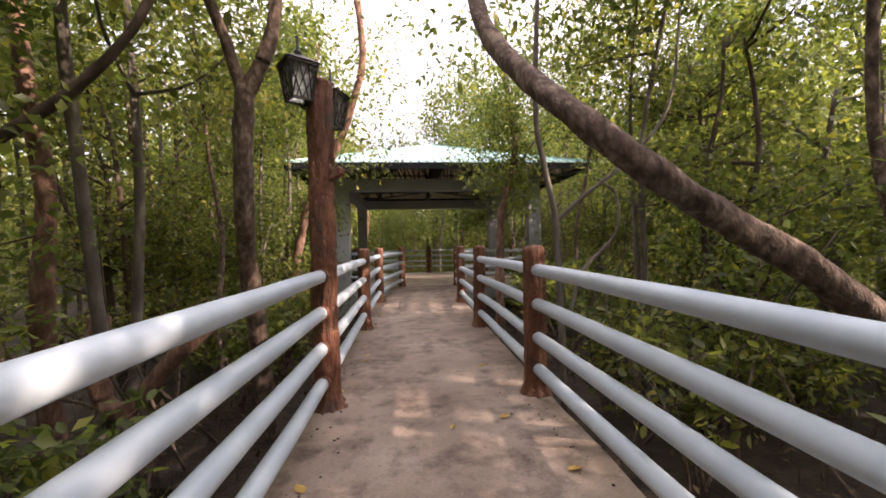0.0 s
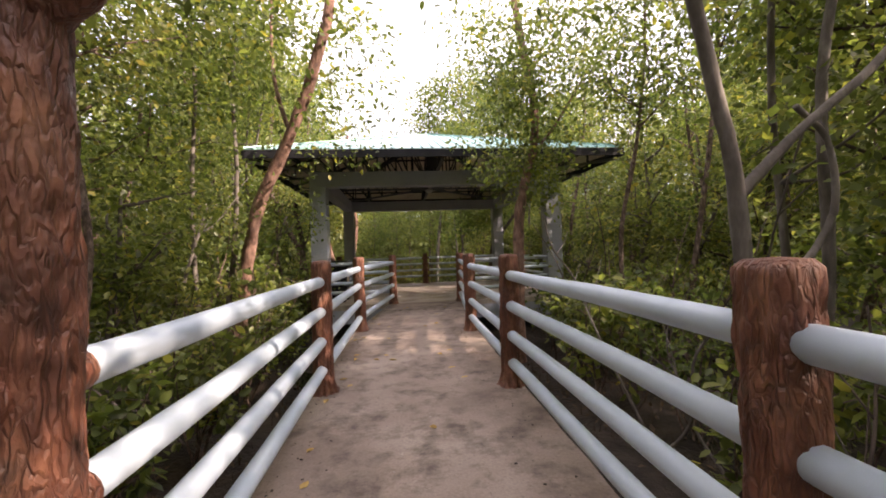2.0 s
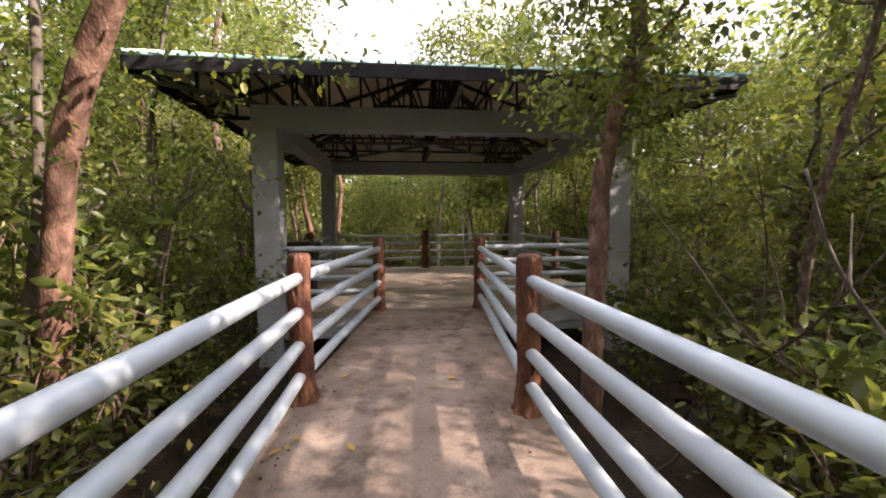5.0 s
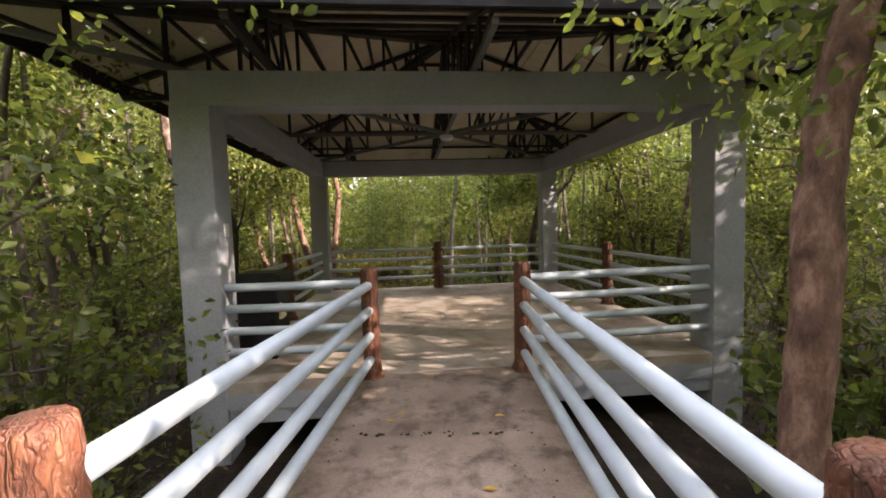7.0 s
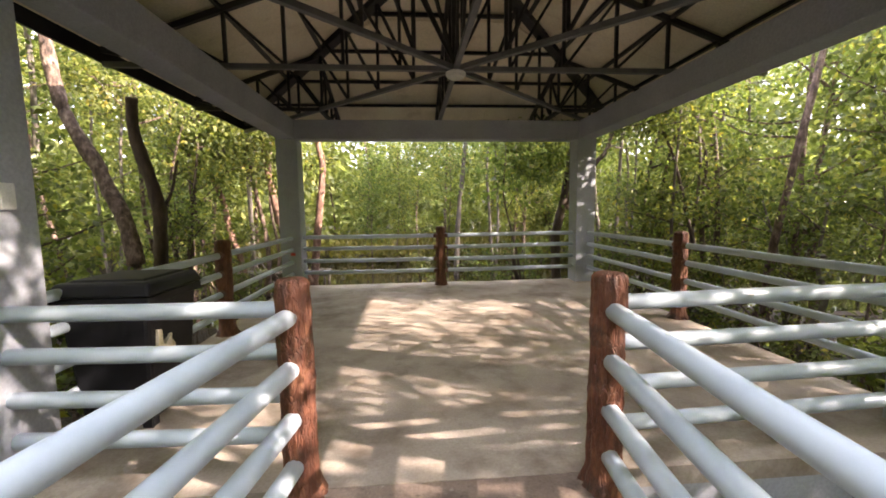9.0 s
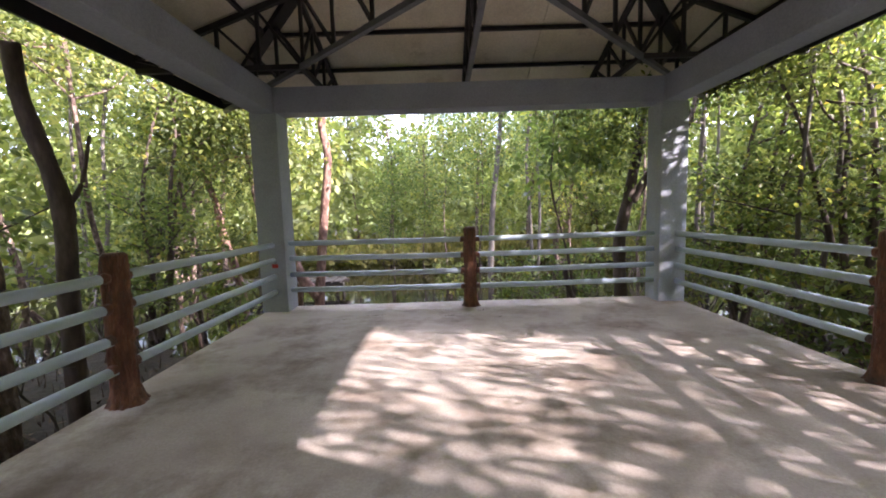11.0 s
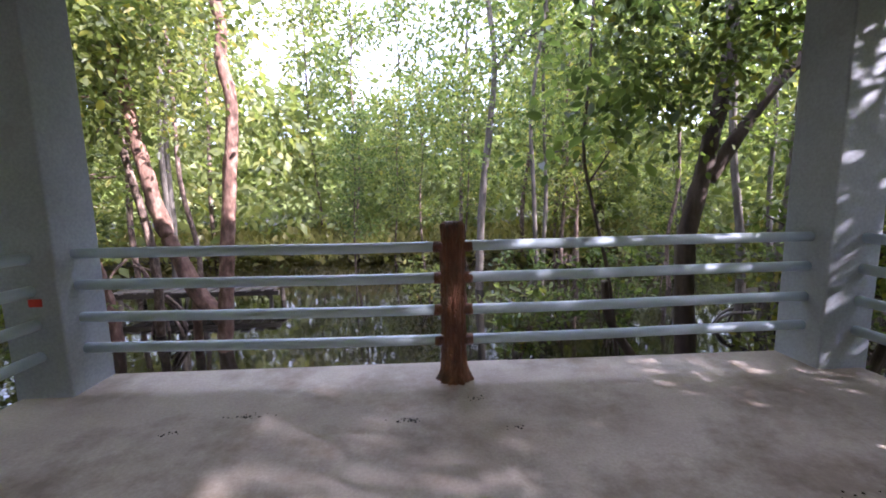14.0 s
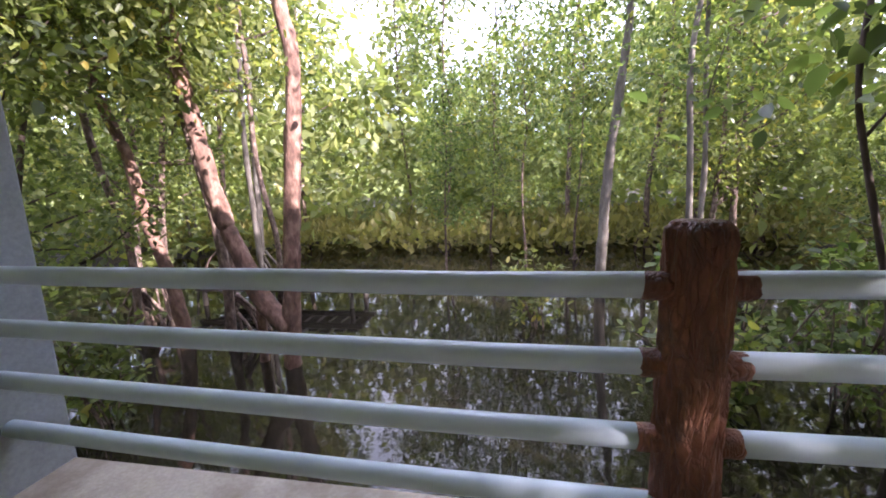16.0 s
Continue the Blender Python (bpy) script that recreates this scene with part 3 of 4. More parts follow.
sheets, ribs, panels = Joined(), Joined(), Joined()
for k in range(4):
    a, b = Vector((*corners[k], EZ + 0.05)), Vector((*corners[(k + 1) % 4], EZ + 0.05))
    top = APEX + Vector((0, 0, 0.05))
    dn = Vector((0, 0, -0.012))
    lift = Vector((0, 0, -0.016))
    panels.add([a + lift, b + lift, top + lift], [(2, 1, 0)])
    sheets.add([a, b, top, a + dn, b + dn, top + dn], [(0, 1, 2), (5, 4, 3), (0, 3, 4, 1)])
    length = (b - a).length
    n = int(length / 0.22)
    for i in range(1, n):
        s = -1 + 2 * i / n
        w = 1 - abs(s)
        bar(ribs, slope_point(k, s, 0, 0.066) - (APEX - (a + b) / 2).normalized() * 0.03, a.lerp(b, 0.5 + 0.5 * s) + (APEX - slope_point(k, 0, 0, 0)) * w + Vector((0, 0, 0.016)), 0.035, 0.03)
    m = 8
    inset = 0.008
    for i in range(m):
        s0, s1 = -1 + 2 * i / m, -1 + 2 * (i + 1) / m
        s0, s1 = s0 + inset / length * 2, s1 - inset / length * 2
        mid = (a + b) / 2
        up = APEX - Vector((mid.x, mid.y, EZ))

        def on(s, w):
            p = a.lerp(b, 0.5 + 0.5 * s)
            return Vector((p.x, p.y, EZ)) + up * w
        w0, w1 = max(0, 1 - abs(s0) - 0.01), max(0, 1 - abs(s1) - 0.01)
        for lo, hi in ((0.01, 0.33), (0.336, 0.66), (0.666, 1.0)):
            if max(w0, w1) <= lo:
                continue
            h0, h1 = min(hi, w0), min(hi, w1)
            q = [on(s0, min(lo, w0)), on(s1, min(lo, w1)), on(s1, h1), on(s0, h0)]
            if w0 < lo:
                t = s1 + (s0 - s1) * (w1 - lo) / max(1e-6, w1 - w0)
                q[0] = on(t, lo)
                q[3] = on(t, lo)
            if w1 < lo:
                t = s0 + (s1 - s0) * (w0 - lo) / max(1e-6, w0 - w1)
                q[1] = on(t, lo)
                q[2] = on(t, lo)
            sag = Vector((0, 0, 0.006 * noise.noise(Vector((i * 3.1, k * 5, lo * 9)))))
            q = [p + sag for p in q]
            o = Vector((0, 0, 0.03))
            panels.add(q + [p + o for p in q], [(3, 2, 1, 0), (4, 5, 6, 7), (0, 1, 5, 4), (1, 2, 6, 5), (2, 3, 7, 6), (3, 0, 4, 7)])
roof = part("roof", mesh_of("roof", sheets.v, sheets.f, M_ROOF), M_ROOF, pav, "pale green corrugated metal roof")
part("roof_rib", mesh_of("roof_rib", ribs.v, ribs.f, M_ROOF), M_ROOF, roof)
ceil = part("ceiling", mesh_of("ceiling", panels.v, panels.f, M_PANEL), M_PANEL)
tagged(ceil, "beige foam panels under the metal roof", "ceiling", kind="structure")
for k in range(4):
    a, b = Vector((*corners[k], EZ - 0.06)), Vector((*corners[(k + 1) % 4], EZ - 0.06))
    j = Joined()
    d = (b - a).normalized()
    bar(j, a + d * 0.02, b - d * 0.02, 0.04, 0.17)
    part("fascia", mesh_of("fascia", j.v, j.f, M_FASCIA), M_FASCIA, pav, "dark grey fascia board")
    j = Joined()
    bar(j, Vector((*corners[k], EZ + 0.07)), APEX + Vector((0, 0, 0.07)), 0.16, 0.03)
    part("hip_cap", mesh_of("hip_cap", j.v, j.f, M_ROOF), M_ROOF, roof)

for k in range(4):
    j = Joined()
    bar(j, Vector((*corners[k], EZ - 0.05)).lerp(APEX, 0.03), APEX - Vector((0, 0, 0.07)), 0.15, 0.1)
    part("hip_rafter", mesh_of("hip_rafter", j.v, j.f, M_BLACK), M_BLACK, pav, "dark steel hip rafter")

# steel trusses under the roof
BASE_Z = 3.27


def roof_z(x, y):
    w = 1 - max(abs(x - CX) / HX, abs(y - CY) / HY)
    return EZ + (AZ - EZ) * w


def truss(a, b, webs, grey=False):
    """A half truss from the eave at a towards the middle at b (plan points)."""
    a, b = Vector(a), Vector(b)
    top, bot = Joined(), Joined()
    za, zb = roof_z(*a) - 0.07, roof_z(*b) - 0.07
    bar(top, (*a, za), (*b, zb), 0.06, 0.07)
    bar(bot, (*a, min(BASE_Z, za)), (*b, BASE_Z), 0.06, 0.06)
    t = part("truss", mesh_of("truss", top.v, top.f, M_BLACK), M_BLACK, pav, "dark steel roof truss")
    part("bottom_chord", mesh_of("bottom_chord", bot.v, bot.f, M_STEELGREY if grey else M_BLACK), M_BLACK, t)
    for i in range(1, webs + 1):
        p, q = a.lerp(b, i / (webs + 1)), a.lerp(b, (i - 1) / (webs + 1))
        j = Joined()
        if roof_z(*p) - 0.1 > BASE_Z + 0.05:
            bar(j, (*p, BASE_Z), (*p, roof_z(*p) - 0.08), 0.04, 0.04)
            part("web_bar", mesh_of("web_bar", j.v, j.f, M_BLACK), M_BLACK, t)
            j = Joined()
            bar(j, (*p, BASE_Z + 0.02), (*q, roof_z(*q) - 0.08), 0.035, 0.035)
            part("web_bar", mesh_of("web_bar", j.v, j.f, M_BLACK), M_BLACK, t)
    p = a.lerp(b, webs / (webs + 1))
    j = Joined()
    bar(j, (*b, BASE_Z + 0.02), (*p, roof_z(*p) - 0.08), 0.035, 0.035)
    part("web_bar", mesh_of("web_bar", j.v, j.f, M_BLACK), M_BLACK, t)


C2 = Vector((CX, CY))
for k in range(4):
    c = Vector(corners[k]).lerp(C2, 0.02)
    truss(c, C2, 7, grey=True)
    m = (Vector(corners[k]) + Vector(corners[(k + 1) % 4])) / 2
    truss(m.lerp(C2, 0.02), C2, 5, grey=True)
    for s in (-0.5, 0.5):
        e = Vector(corners[k]).lerp(Vector(corners[(k + 1) % 4]), 0.5 + 0.5 * s)
        hip = C2 + (e - m) + (m - C2) * abs(s)
        truss(e.lerp(hip, 0.03), hip, 3)
    ring = Joined()
    for w in (0.17, 0.34, 0.52, 0.7, 0.86):
        bar(ring, slope_point(k, -1, w, -0.045), slope_point(k, 1, w, -0.045), 0.05, 0.05)
    part("purlin", mesh_of("purlin", ring.v, ring.f, M_BLACK), M_BLACK, pav, "dark steel purlins")
j = Joined()
bar(j, (CX, CY, BASE_Z - 0.03), (CX, CY, AZ - 0.06), 0.09, 0.09)
part("king_post", mesh_of("king_post", j.v, j.f, M_BLACK), M_BLACK, pav)

light = tagged(empty("ceiling_light", (CX, CY, BASE_Z - 0.03)), "round white unlit lamp under the roof trusses", "ceiling light")
for nm, prof in (("lamp_base", [(0.1, 0.0), (0.125, -0.015), (0.125, -0.05)]), ("lamp_dome", [(0.115, -0.05), (0.1, -0.075), (0.06, -0.095), (0.02, -0.1)])):
    v, f = tube([(0, 0, z) for _, z in prof], [r for r, _ in prof], 24)
    part(nm, mesh_of(nm, v, f, M_PLASTIC, True), M_PLASTIC, light)
sw = tagged(empty("switch_plate", (X0 + 0.004, Y0 + 0.2, 1.62)), "white switch box on a grey column", "switch")
part("cover", box_bm((-0.003, -0.045, -0.07), (0.022, 0.045, 0.07), 0.006), M_PLASTIC, sw)
part("rocker", box_bm((0.0222, -0.018, -0.025), (0.028, 0.018, 0.025), 0.003), M_PLASTIC, sw)
st = part("sticker", box_bm((-1.375, Y1 - 0.004, 0.66), (-1.285, Y1 - 0.0005, 0.715)), M_RED)
tagged(st, "small red sticker on a grey column", "sticker")

# ---- wheeled bin ----
bin_thing = tagged(empty("rubbish_bin", (-1.1, 13.45, 0)), "dark grey wheeled rubbish bin with a cracked corner", "rubbish bin")


def taper_box(w0, d0, w1, d1, z0, z1, bevel):
    bm = box_bm((-0.5, -0.5, z0), (0.5, 0.5, z1))
    for v in bm.verts:
        k = (v.co.z - z0) / (z1 - z0)
        v.co.x *= w0 + (w1 - w0) * k
        v.co.y *= d0 + (d1 - d0) * k
    bmesh.ops.bevel(bm, geom=bm.edges[:], offset=bevel, segments=2, affect="EDGES", profile=0.5)
    return bm


part("body", taper_box(0.46, 0.5, 0.58, 0.62, 0.06, 0.92, 0.03), M_BIN, bin_thing, smooth=False)
part("rim", taper_box(0.64, 0.68, 0.64, 0.68, 0.9, 0.965, 0.012), M_BIN, bin_thing)
lid = part("lid", taper_box(0.67, 0.71, 0.6, 0.6, 0.968, 1.06, 0.02), M_BIN, bin_thing)
part("lid_rib", taper_box(0.5, 0.5, 0.46, 0.46, 1.055, 1.075, 0.006), M_BIN, lid)
torn = [(-0.22, 0.5), (-0.03, 0.5), (-0.03, 0.56), (-0.07, 0.6), (-0.06, 0.64), (-0.11, 0.61), (-0.14, 0.58), (-0.17, 0.6), (-0.175, 0.7), (-0.22, 0.71)]
n = len(torn)
part("foam_patch", mesh_of("foam_patch", [(x, y, z) for x in (0.262, 0.292) for y, z in torn], [tuple(range(n))[::-1], tuple(range(n, 2 * n))] + [(k, (k + 1) % n, (k + 1) % n + n, k + n) for k in range(n)], M_FOAM), M_FOAM, bin_thing, "torn yellowish foam in a crack")
for s in (-1, 1):
    bm = bmesh.new()
    bmesh.ops.create_cone(bm, cap_ends=True, segments=24, radius1=0.1, radius2=0.1, depth=0.05, matrix=Matrix.Translation((s * 0.21, 0.27, 0.1)) @ Matrix.Rotation(radians(90), 4, "Y"))
    bmesh.ops.bevel(bm, geom=[e for e in bm.edges if e.is_boundary is False and len(e.link_faces) == 2 and e.calc_face_angle() > 0.8], offset=0.012, segments=2, affect="EDGES")
    part("wheel", bm, M_BIN, bin_thing)
    part("foot", box_bm((s * 0.18 - 0.04, -0.24, 0.0), (s * 0.18 + 0.04, -0.16, 0.09), 0.01), M_BIN, bin_thing)

# ---- trees ----
TREE_NO = [0]


def limb(j, path, r0, r1, sides=8, seed=0.0):
    n = len(path)
    radii = [r0 + (r1 - r0) * (i / (n - 1)) ** 0.8 for i in range(n)]
    v, f = tube(path, radii, sides, wobble=0.22, seed=seed, ridges=0.12)
    j.add(v, f)


def hero_tree(name, limbs, mat, label, leaves=(), leaf_size=0.1, per=26, spread=0.22, sides=16, roots=4):
    """limbs: (control points, base radius, end radius); leaves: centres of leaf sprays."""
    TREE_NO[0] += 1
    rng = np.random.default_rng(TREE_NO[0])
    rnd = random.Random(TREE_NO[0])
    base = Vector(limbs[0][0][0])
    top = tagged(empty("tree", base), label, "tree", group="mangrove trees")
    for i, (pts, r0, r1) in enumerate(limbs):
        j = Joined()
        path = spline([Vector(p) - base for p in pts], 12)
        limb(j, path, r0, r1, sides if r0 > 0.04 else 8, i * 3.3 + TREE_NO[0])
        if i == 0:
            for k in range(roots):
                a = rnd.uniform(0, 6.28)
                q = Vector((math.cos(a), math.sin(a), 0))
                rp = spline([q * r0 * 0.4 + Vector((0, 0, 0.35)), q * (r0 + 0.12) + Vector((0, 0, 0.1)), q * (r0 + 0.35) + Vector((0, 0, -0.25))], 4)
                limb(j, rp, r0 * 0.55, r0 * 0.25, 8, k)
        part("trunk" if i == 0 else "limb", mesh_of("trunk", j.v, j.f, mat, True), mat, top)
    if leaves:
        c = [Vector(p) - base for p in leaves]
        part("crown", leaf_mesh("crown", c, leaf_size, spread, per, M_LEAF, rng, rounded=True), M_LEAF, top)
    return top


def sprays(rnd, centre, size, count):
    def g(k):
        return centre[k] + size[k] * max(-1.7, min(1.7, rnd.gauss(0, 1)))
    return [(g(0), g(1), g(2)) for _ in range(count)]


R = random.Random(11)
hero_tree("tree", [([(3.9, 2.2, -1.3), (3.1, 2.14, 0.4), (2.58, 2.17, 0.97), (2.05, 2.21, 1.3), (1.37, 2.12, 1.69), (1.04, 2.85, 2.46), (0.95, 3.4, 3.3), (0.7, 4.2, 5.2), (0.4, 4.6, 7)], 0.1, 0.045)],
          M_BARK, "leaning brown tree trunk arching over the walkway rail", sprays(R, (0.5, 4.8, 6.8), (1.2, 1.2, 0.8), 160))
hero_tree("tree", [([(-1.1, 5.0, -1.25), (-1.12, 4.75, 0.0), (-1.1, 4.4, 0.95), (-1.02, 4.1, 1.5), (-0.98, 4.0, 2.1), (-0.94, 3.96, 2.62)], 0.095, 0.078),
                   ([(-0.94, 3.96, 2.55), (-1.05, 3.9, 2.95), (-1.2, 3.7, 3.6), (-1.3, 3.6, 5.0)], 0.06, 0.03),
                   ([(-0.94, 3.96, 2.55), (-0.78, 4.0, 2.9), (-0.7, 4.1, 3.6), (-0.9, 4.3, 5.5)], 0.08, 0.04)],
          M_BARK, "forked mangrove trunk beside the walkway rail", sprays(R, (-1.4, 4.2, 5.4), (1.2, 1.2, 0.8), 150))
hero_tree("tree", [([(-2.2, 9.3, -1.25), (-1.95, 9.2, 0.5), (-1.6, 8.95, 1.9), (-1.0, 8.65, 3.0), (-0.55, 8.4, 3.98), (-0.3, 8.25, 5.0), (-0.5, 8.2, 7.0)], 0.11, 0.06),
                   ([(-1.0, 8.65, 3.0), (-1.25, 8.8, 4.0), (-1.3, 9.0, 5.5)], 0.04, 0.02)],
          M_REDBARK, "leaning reddish trunk near the pavilion roof", sprays(R, (-1.4, 8.9, 4.6), (1.0, 1.2, 1.0), 190))
hero_tree("tree", [([(1.95, 4.1, -1.2), (1.9, 4.02, 0.4), (1.85, 4.0, 1.4), (1.76, 4.0, 1.9), (1.68, 4.0, 2.4), (1.75, 4.1, 3.6), (1.9, 4.3, 5.2)], 0.038, 0.022),
                   ([(1.85, 4.0, 1.4), (2.2, 4.05, 1.68), (2.7, 4.1, 2.05), (3.1, 4.1, 2.6), (3.3, 4.2, 3.6)], 0.025, 0.013),
                   ([(2.4, 4.25, 1.85), (2.62, 4.3, 1.7), (2.65, 4.3, 1.4), (2.55, 4.3, 1.2), (2.2, 4.2, 0.9), (2.0, 4.1, 0.4)], 0.014, 0.02)],
          M_PALEBARK, "slender pale branching mangrove stem", sprays(R, (2.4, 4.9, 4.6), (1.0, 1.0, 0.8), 120), sides=10)
hero_tree("tree", [([(2.76, 10.0, -1.3), (2.74, 9.95, 0.0), (2.76, 9.92, 1.1), (2.8, 9.93, 1.8), (2.92, 9.93, 2.4), (3.12, 9.95, 3.1), (3.2, 10.0, 3.8), (3.1, 10.2, 5.0), (2.85, 10.3, 7)], 0.115, 0.065), ([(3.1, 9.95, 3.0), (3.5, 9.8, 3.5), (4.0, 9.7, 4.3)], 0.035, 0.015)],
          M_REDBARK, "stout brown trunk beside the pavilion eave", sprays(R, (3.1, 10.15, 2.8), (0.35, 0.35, 0.5), 60) + sprays(R, (2.85, 9.85, 4.0), (0.5, 0.5, 0.75), 120) + sprays(R, (3.6, 9.9, 5.6), (1.1, 0.9, 0.8), 150), roots=5)
hero_tree("tree", [([(-2.75, 16.5, -1.25), (-2.72, 16.5, 0.5), (-2.68, 16.5, 1.6), (-2.85, 16.4, 2.6), (-2.8, 16.3, 3.1)], 0.1, 0.07), ([(-2.7, 16.5, 1.5), (-2.55, 16.6, 1.8), (-2.45, 16.65, 2.3)], 0.035, 0.015)],
          M_DARKBARK, "dark upright broken trunk", sides=12)
hero_tree("tree", [([(-2.2, 15.3, -1.25), (-2.3, 15.4, 0.2), (-2.5, 15.6, 1.2), (-2.9, 15.8, 2.0), (-3.4, 15.9, 3.0), (-3.5, 15.9, 4.6), (-3.2, 15.8, 6.5)], 0.11, 0.06)],
          M_BARK, "curving brown trunk beside the pavilion", sprays(R, (-3.6, 16.2, 5.4), (1.2, 1.5, 1.0), 170))
hero_tree("tree", [([(-1.86, 21.6, -1.7), (-1.82, 21.6, -1.2), (-1.74, 21.6, -0.3), (-1.62, 21.6, 0.76), (-1.5, 21.6, 1.77), (-1.4, 21.6, 2.75), (-1.5, 21.6, 3.3), (-1.47, 21.6, 3.9), (-1.75, 21.7, 5.2), (-1.7, 21.8, 6.8)], 0.125, 0.06),
                   ([(-1.78, 21.6, -0.45), (-2.12, 21.6, -0.05), (-2.4, 21.6, 0.6), (-2.6, 21.6, 1.25), (-2.73, 21.6, 1.95), (-2.84, 21.6, 2.6), (-2.95, 21.6, 3.6)], 0.135, 0.075),
                   ([(-2.3, 21.7, -1.6), (-2.25, 21.7, -0.7), (-2.2, 21.65, -0.15)], 0.07, 0.06)],
          M_REDBARK, "twin reddish trunks rising from the water", sprays(R, (-2.7, 21.4, 3.7), (0.8, 0.7, 0.8), 150), roots=5)
hero_tree("tree", [([(-3.7, 22.0, -1.6), (-3.72, 22.0, -0.9), (-3.85, 22.0, 0.1), (-4.1, 22.0, 1.0), (-4.25, 22.0, 1.9), (-4.6, 22.0, 2.9), (-4.7, 22.0, 4.6)], 0.11, 0.06),
                   ([(-4.3, 22.0, 2.1), (-3.9, 21.4, 2.5), (-3.2, 20.9, 2.65), (-2.6, 20.6, 2.6)], 0.022, 0.008)],
          M_REDBARK, "reddish leaning trunk with a thin side branch", sprays(R, (-3.5, 21.0, 3.2), (0.8, 0.5, 0.5), 100) + sprays(R, (-2.6, 21.4, 4.6), (1.1, 0.6, 0.6), 90), leaf_size=0.13, roots=4)
hero_tree("tree", [([(4.8, 20.5, -1.35), (4.74, 20.5, -0.6), (4.68, 20.5, 0.67), (4.79, 20.5, 1.24), (4.95, 20.5, 2.1), (5.05, 20.5, 2.8), (5.1, 20.5, 3.4), (5.0, 20.6, 4.8), (4.7, 20.8, 6.5)], 0.14, 0.06),
                   ([(4.93, 20.5, 1.5), (5.3, 20.5, 2.09), (5.68, 20.5, 2.61), (6.06, 20.5, 3.12), (6.3, 20.6, 4.4)], 0.09, 0.045),
                   ([(4.3, 20.4, -1.3), (3.95, 20.3, -0.75), (3.6, 20.25, -0.2), (3.5, 20.2, 0.3)], 0.07, 0.045)],
          M_DARKBARK, "dark forked trunk behind the pavilion", sprays(R, (4.2, 20.2, 3.1), (0.6, 0.5, 0.55), 110) + sprays(R, (4.8, 20.8, 5.4), (1.2, 1.0, 0.8), 130))
hero_tree("tree", [([(3.9, 20.5, -1.3), (3.76, 20.5, -0.2), (3.65, 20.5, 0.44), (3.5, 20.5, 1.03), (3.32, 20.5, 1.85), (3.36, 20.5, 2.74), (3.4, 20.5, 4.0)], 0.03, 0.016),
                   ([(3.4, 20.5, 1.5), (3.7, 20.4, 2.0), (4.0, 20.3, 2.4)], 0.012, 0.006)], M_DARKBARK, "thin dark stem with broad leaves behind the pavilion", sprays(R, (3.55, 20.3, 2.6), (0.45, 0.35, 0.5), 34), leaf_size=0.17, per=12, sides=8, roots=2)
hero_tree("tree", [([(2.6, 25.2, -1.4), (2.7, 25.2, 1.2), (2.9, 25.2, 3.0), (3.0, 25.2, 4.6), (2.7, 25.3, 7)], 0.11, 0.05), ([(3.0, 25.2, 4.2), (3.7, 25.2, 5.0), (4.4, 25.2, 5.6)], 0.06, 0.03)],
          M_PALEBARK, "grey mangrove standing in the water", sprays(R, (3.0, 25.0, 4.6), (1.3, 1.0, 1.5), 190), sides=10)


def forest_tree(seed, height, mat, low, sprays_n, size, spread):
    """A generic mangrove: one to three thin crooked stems, many limbs, a loose crown with gaps."""
    rnd = random.Random(seed)
    rng = np.random.default_rng(seed)
    top = tagged(empty("tree"), "mangrove tree with a loose crown of small leaves", "tree", group="mangrove trees")
    j = Joined()
    centres = []
    for s in range(rnd.choice((1, 2, 2, 3))):
        a = rnd.uniform(0, 6.28)
        lean = rnd.uniform(0.03, 0.16)
        p = Vector((rnd.uniform(-0.2, 0.2), rnd.uniform(-0.2, 0.2), -0.3))
        pts = [p.copy()]
        for k in range(6):
            p = p + Vector((math.cos(a) * lean + rnd.uniform(-0.18, 0.18), math.sin(a) * lean + rnd.uniform(-0.18, 0.18), height / 6.5))
            pts.append(p.copy())
        r0 = rnd.uniform(0.05, 0.095)
        path = spline(pts, 4)
        limb(j, path, r0, 0.02, 8, seed + s)
        for b in range(11):
            t = rnd.uniform(low, 1.0)
            q = path[min(len(path) - 1, int(t * (len(path) - 1)))]
            ang = rnd.uniform(0, 6.28)
            ln = rnd.uniform(0.7, 1.7) * (1.15 - 0.4 * t)
            e = q + Vector((math.cos(ang) * ln, math.sin(ang) * ln, rnd.uniform(0.1, 0.8)))
            m = q.lerp(e, 0.5) + Vector((rnd.uniform(-0.15, 0.15), rnd.uniform(-0.15, 0.15), rnd.uniform(-0.2, 0.05)))
            bp = spline([q, m, e], 4)
            limb(j, bp, r0 * 0.38, 0.008, 5, b)
            for _ in range(sprays_n):
                c = bp[rnd.randrange(3, len(bp))]
                centres.append(c + Vector((rnd.gauss(0, 0.24), rnd.gauss(0, 0.24), rnd.gauss(0.05, 0.2))))
    for k in range(6):
        a = rnd.uniform(0, 6.28)
        q = Vector((math.cos(a), math.sin(a), 0))
        d = rnd.uniform(0.3, 0.7)
        limb(j, spline([q * 0.05 + Vector((0, 0, rnd.uniform(0.4, 0.8))), q * d * 0.6 + Vector((0, 0, 0.35)), q * d + Vector((0, 0, -0.3))], 4), 0.028, 0.014, 6, k)
    part("trunk", mesh_of("trunk", j.v, j.f, mat, True), mat, top)
    part("crown", leaf_mesh("crown", centres, size, spread, 20, M_LEAF, rng), M_LEAF, top)
    return top


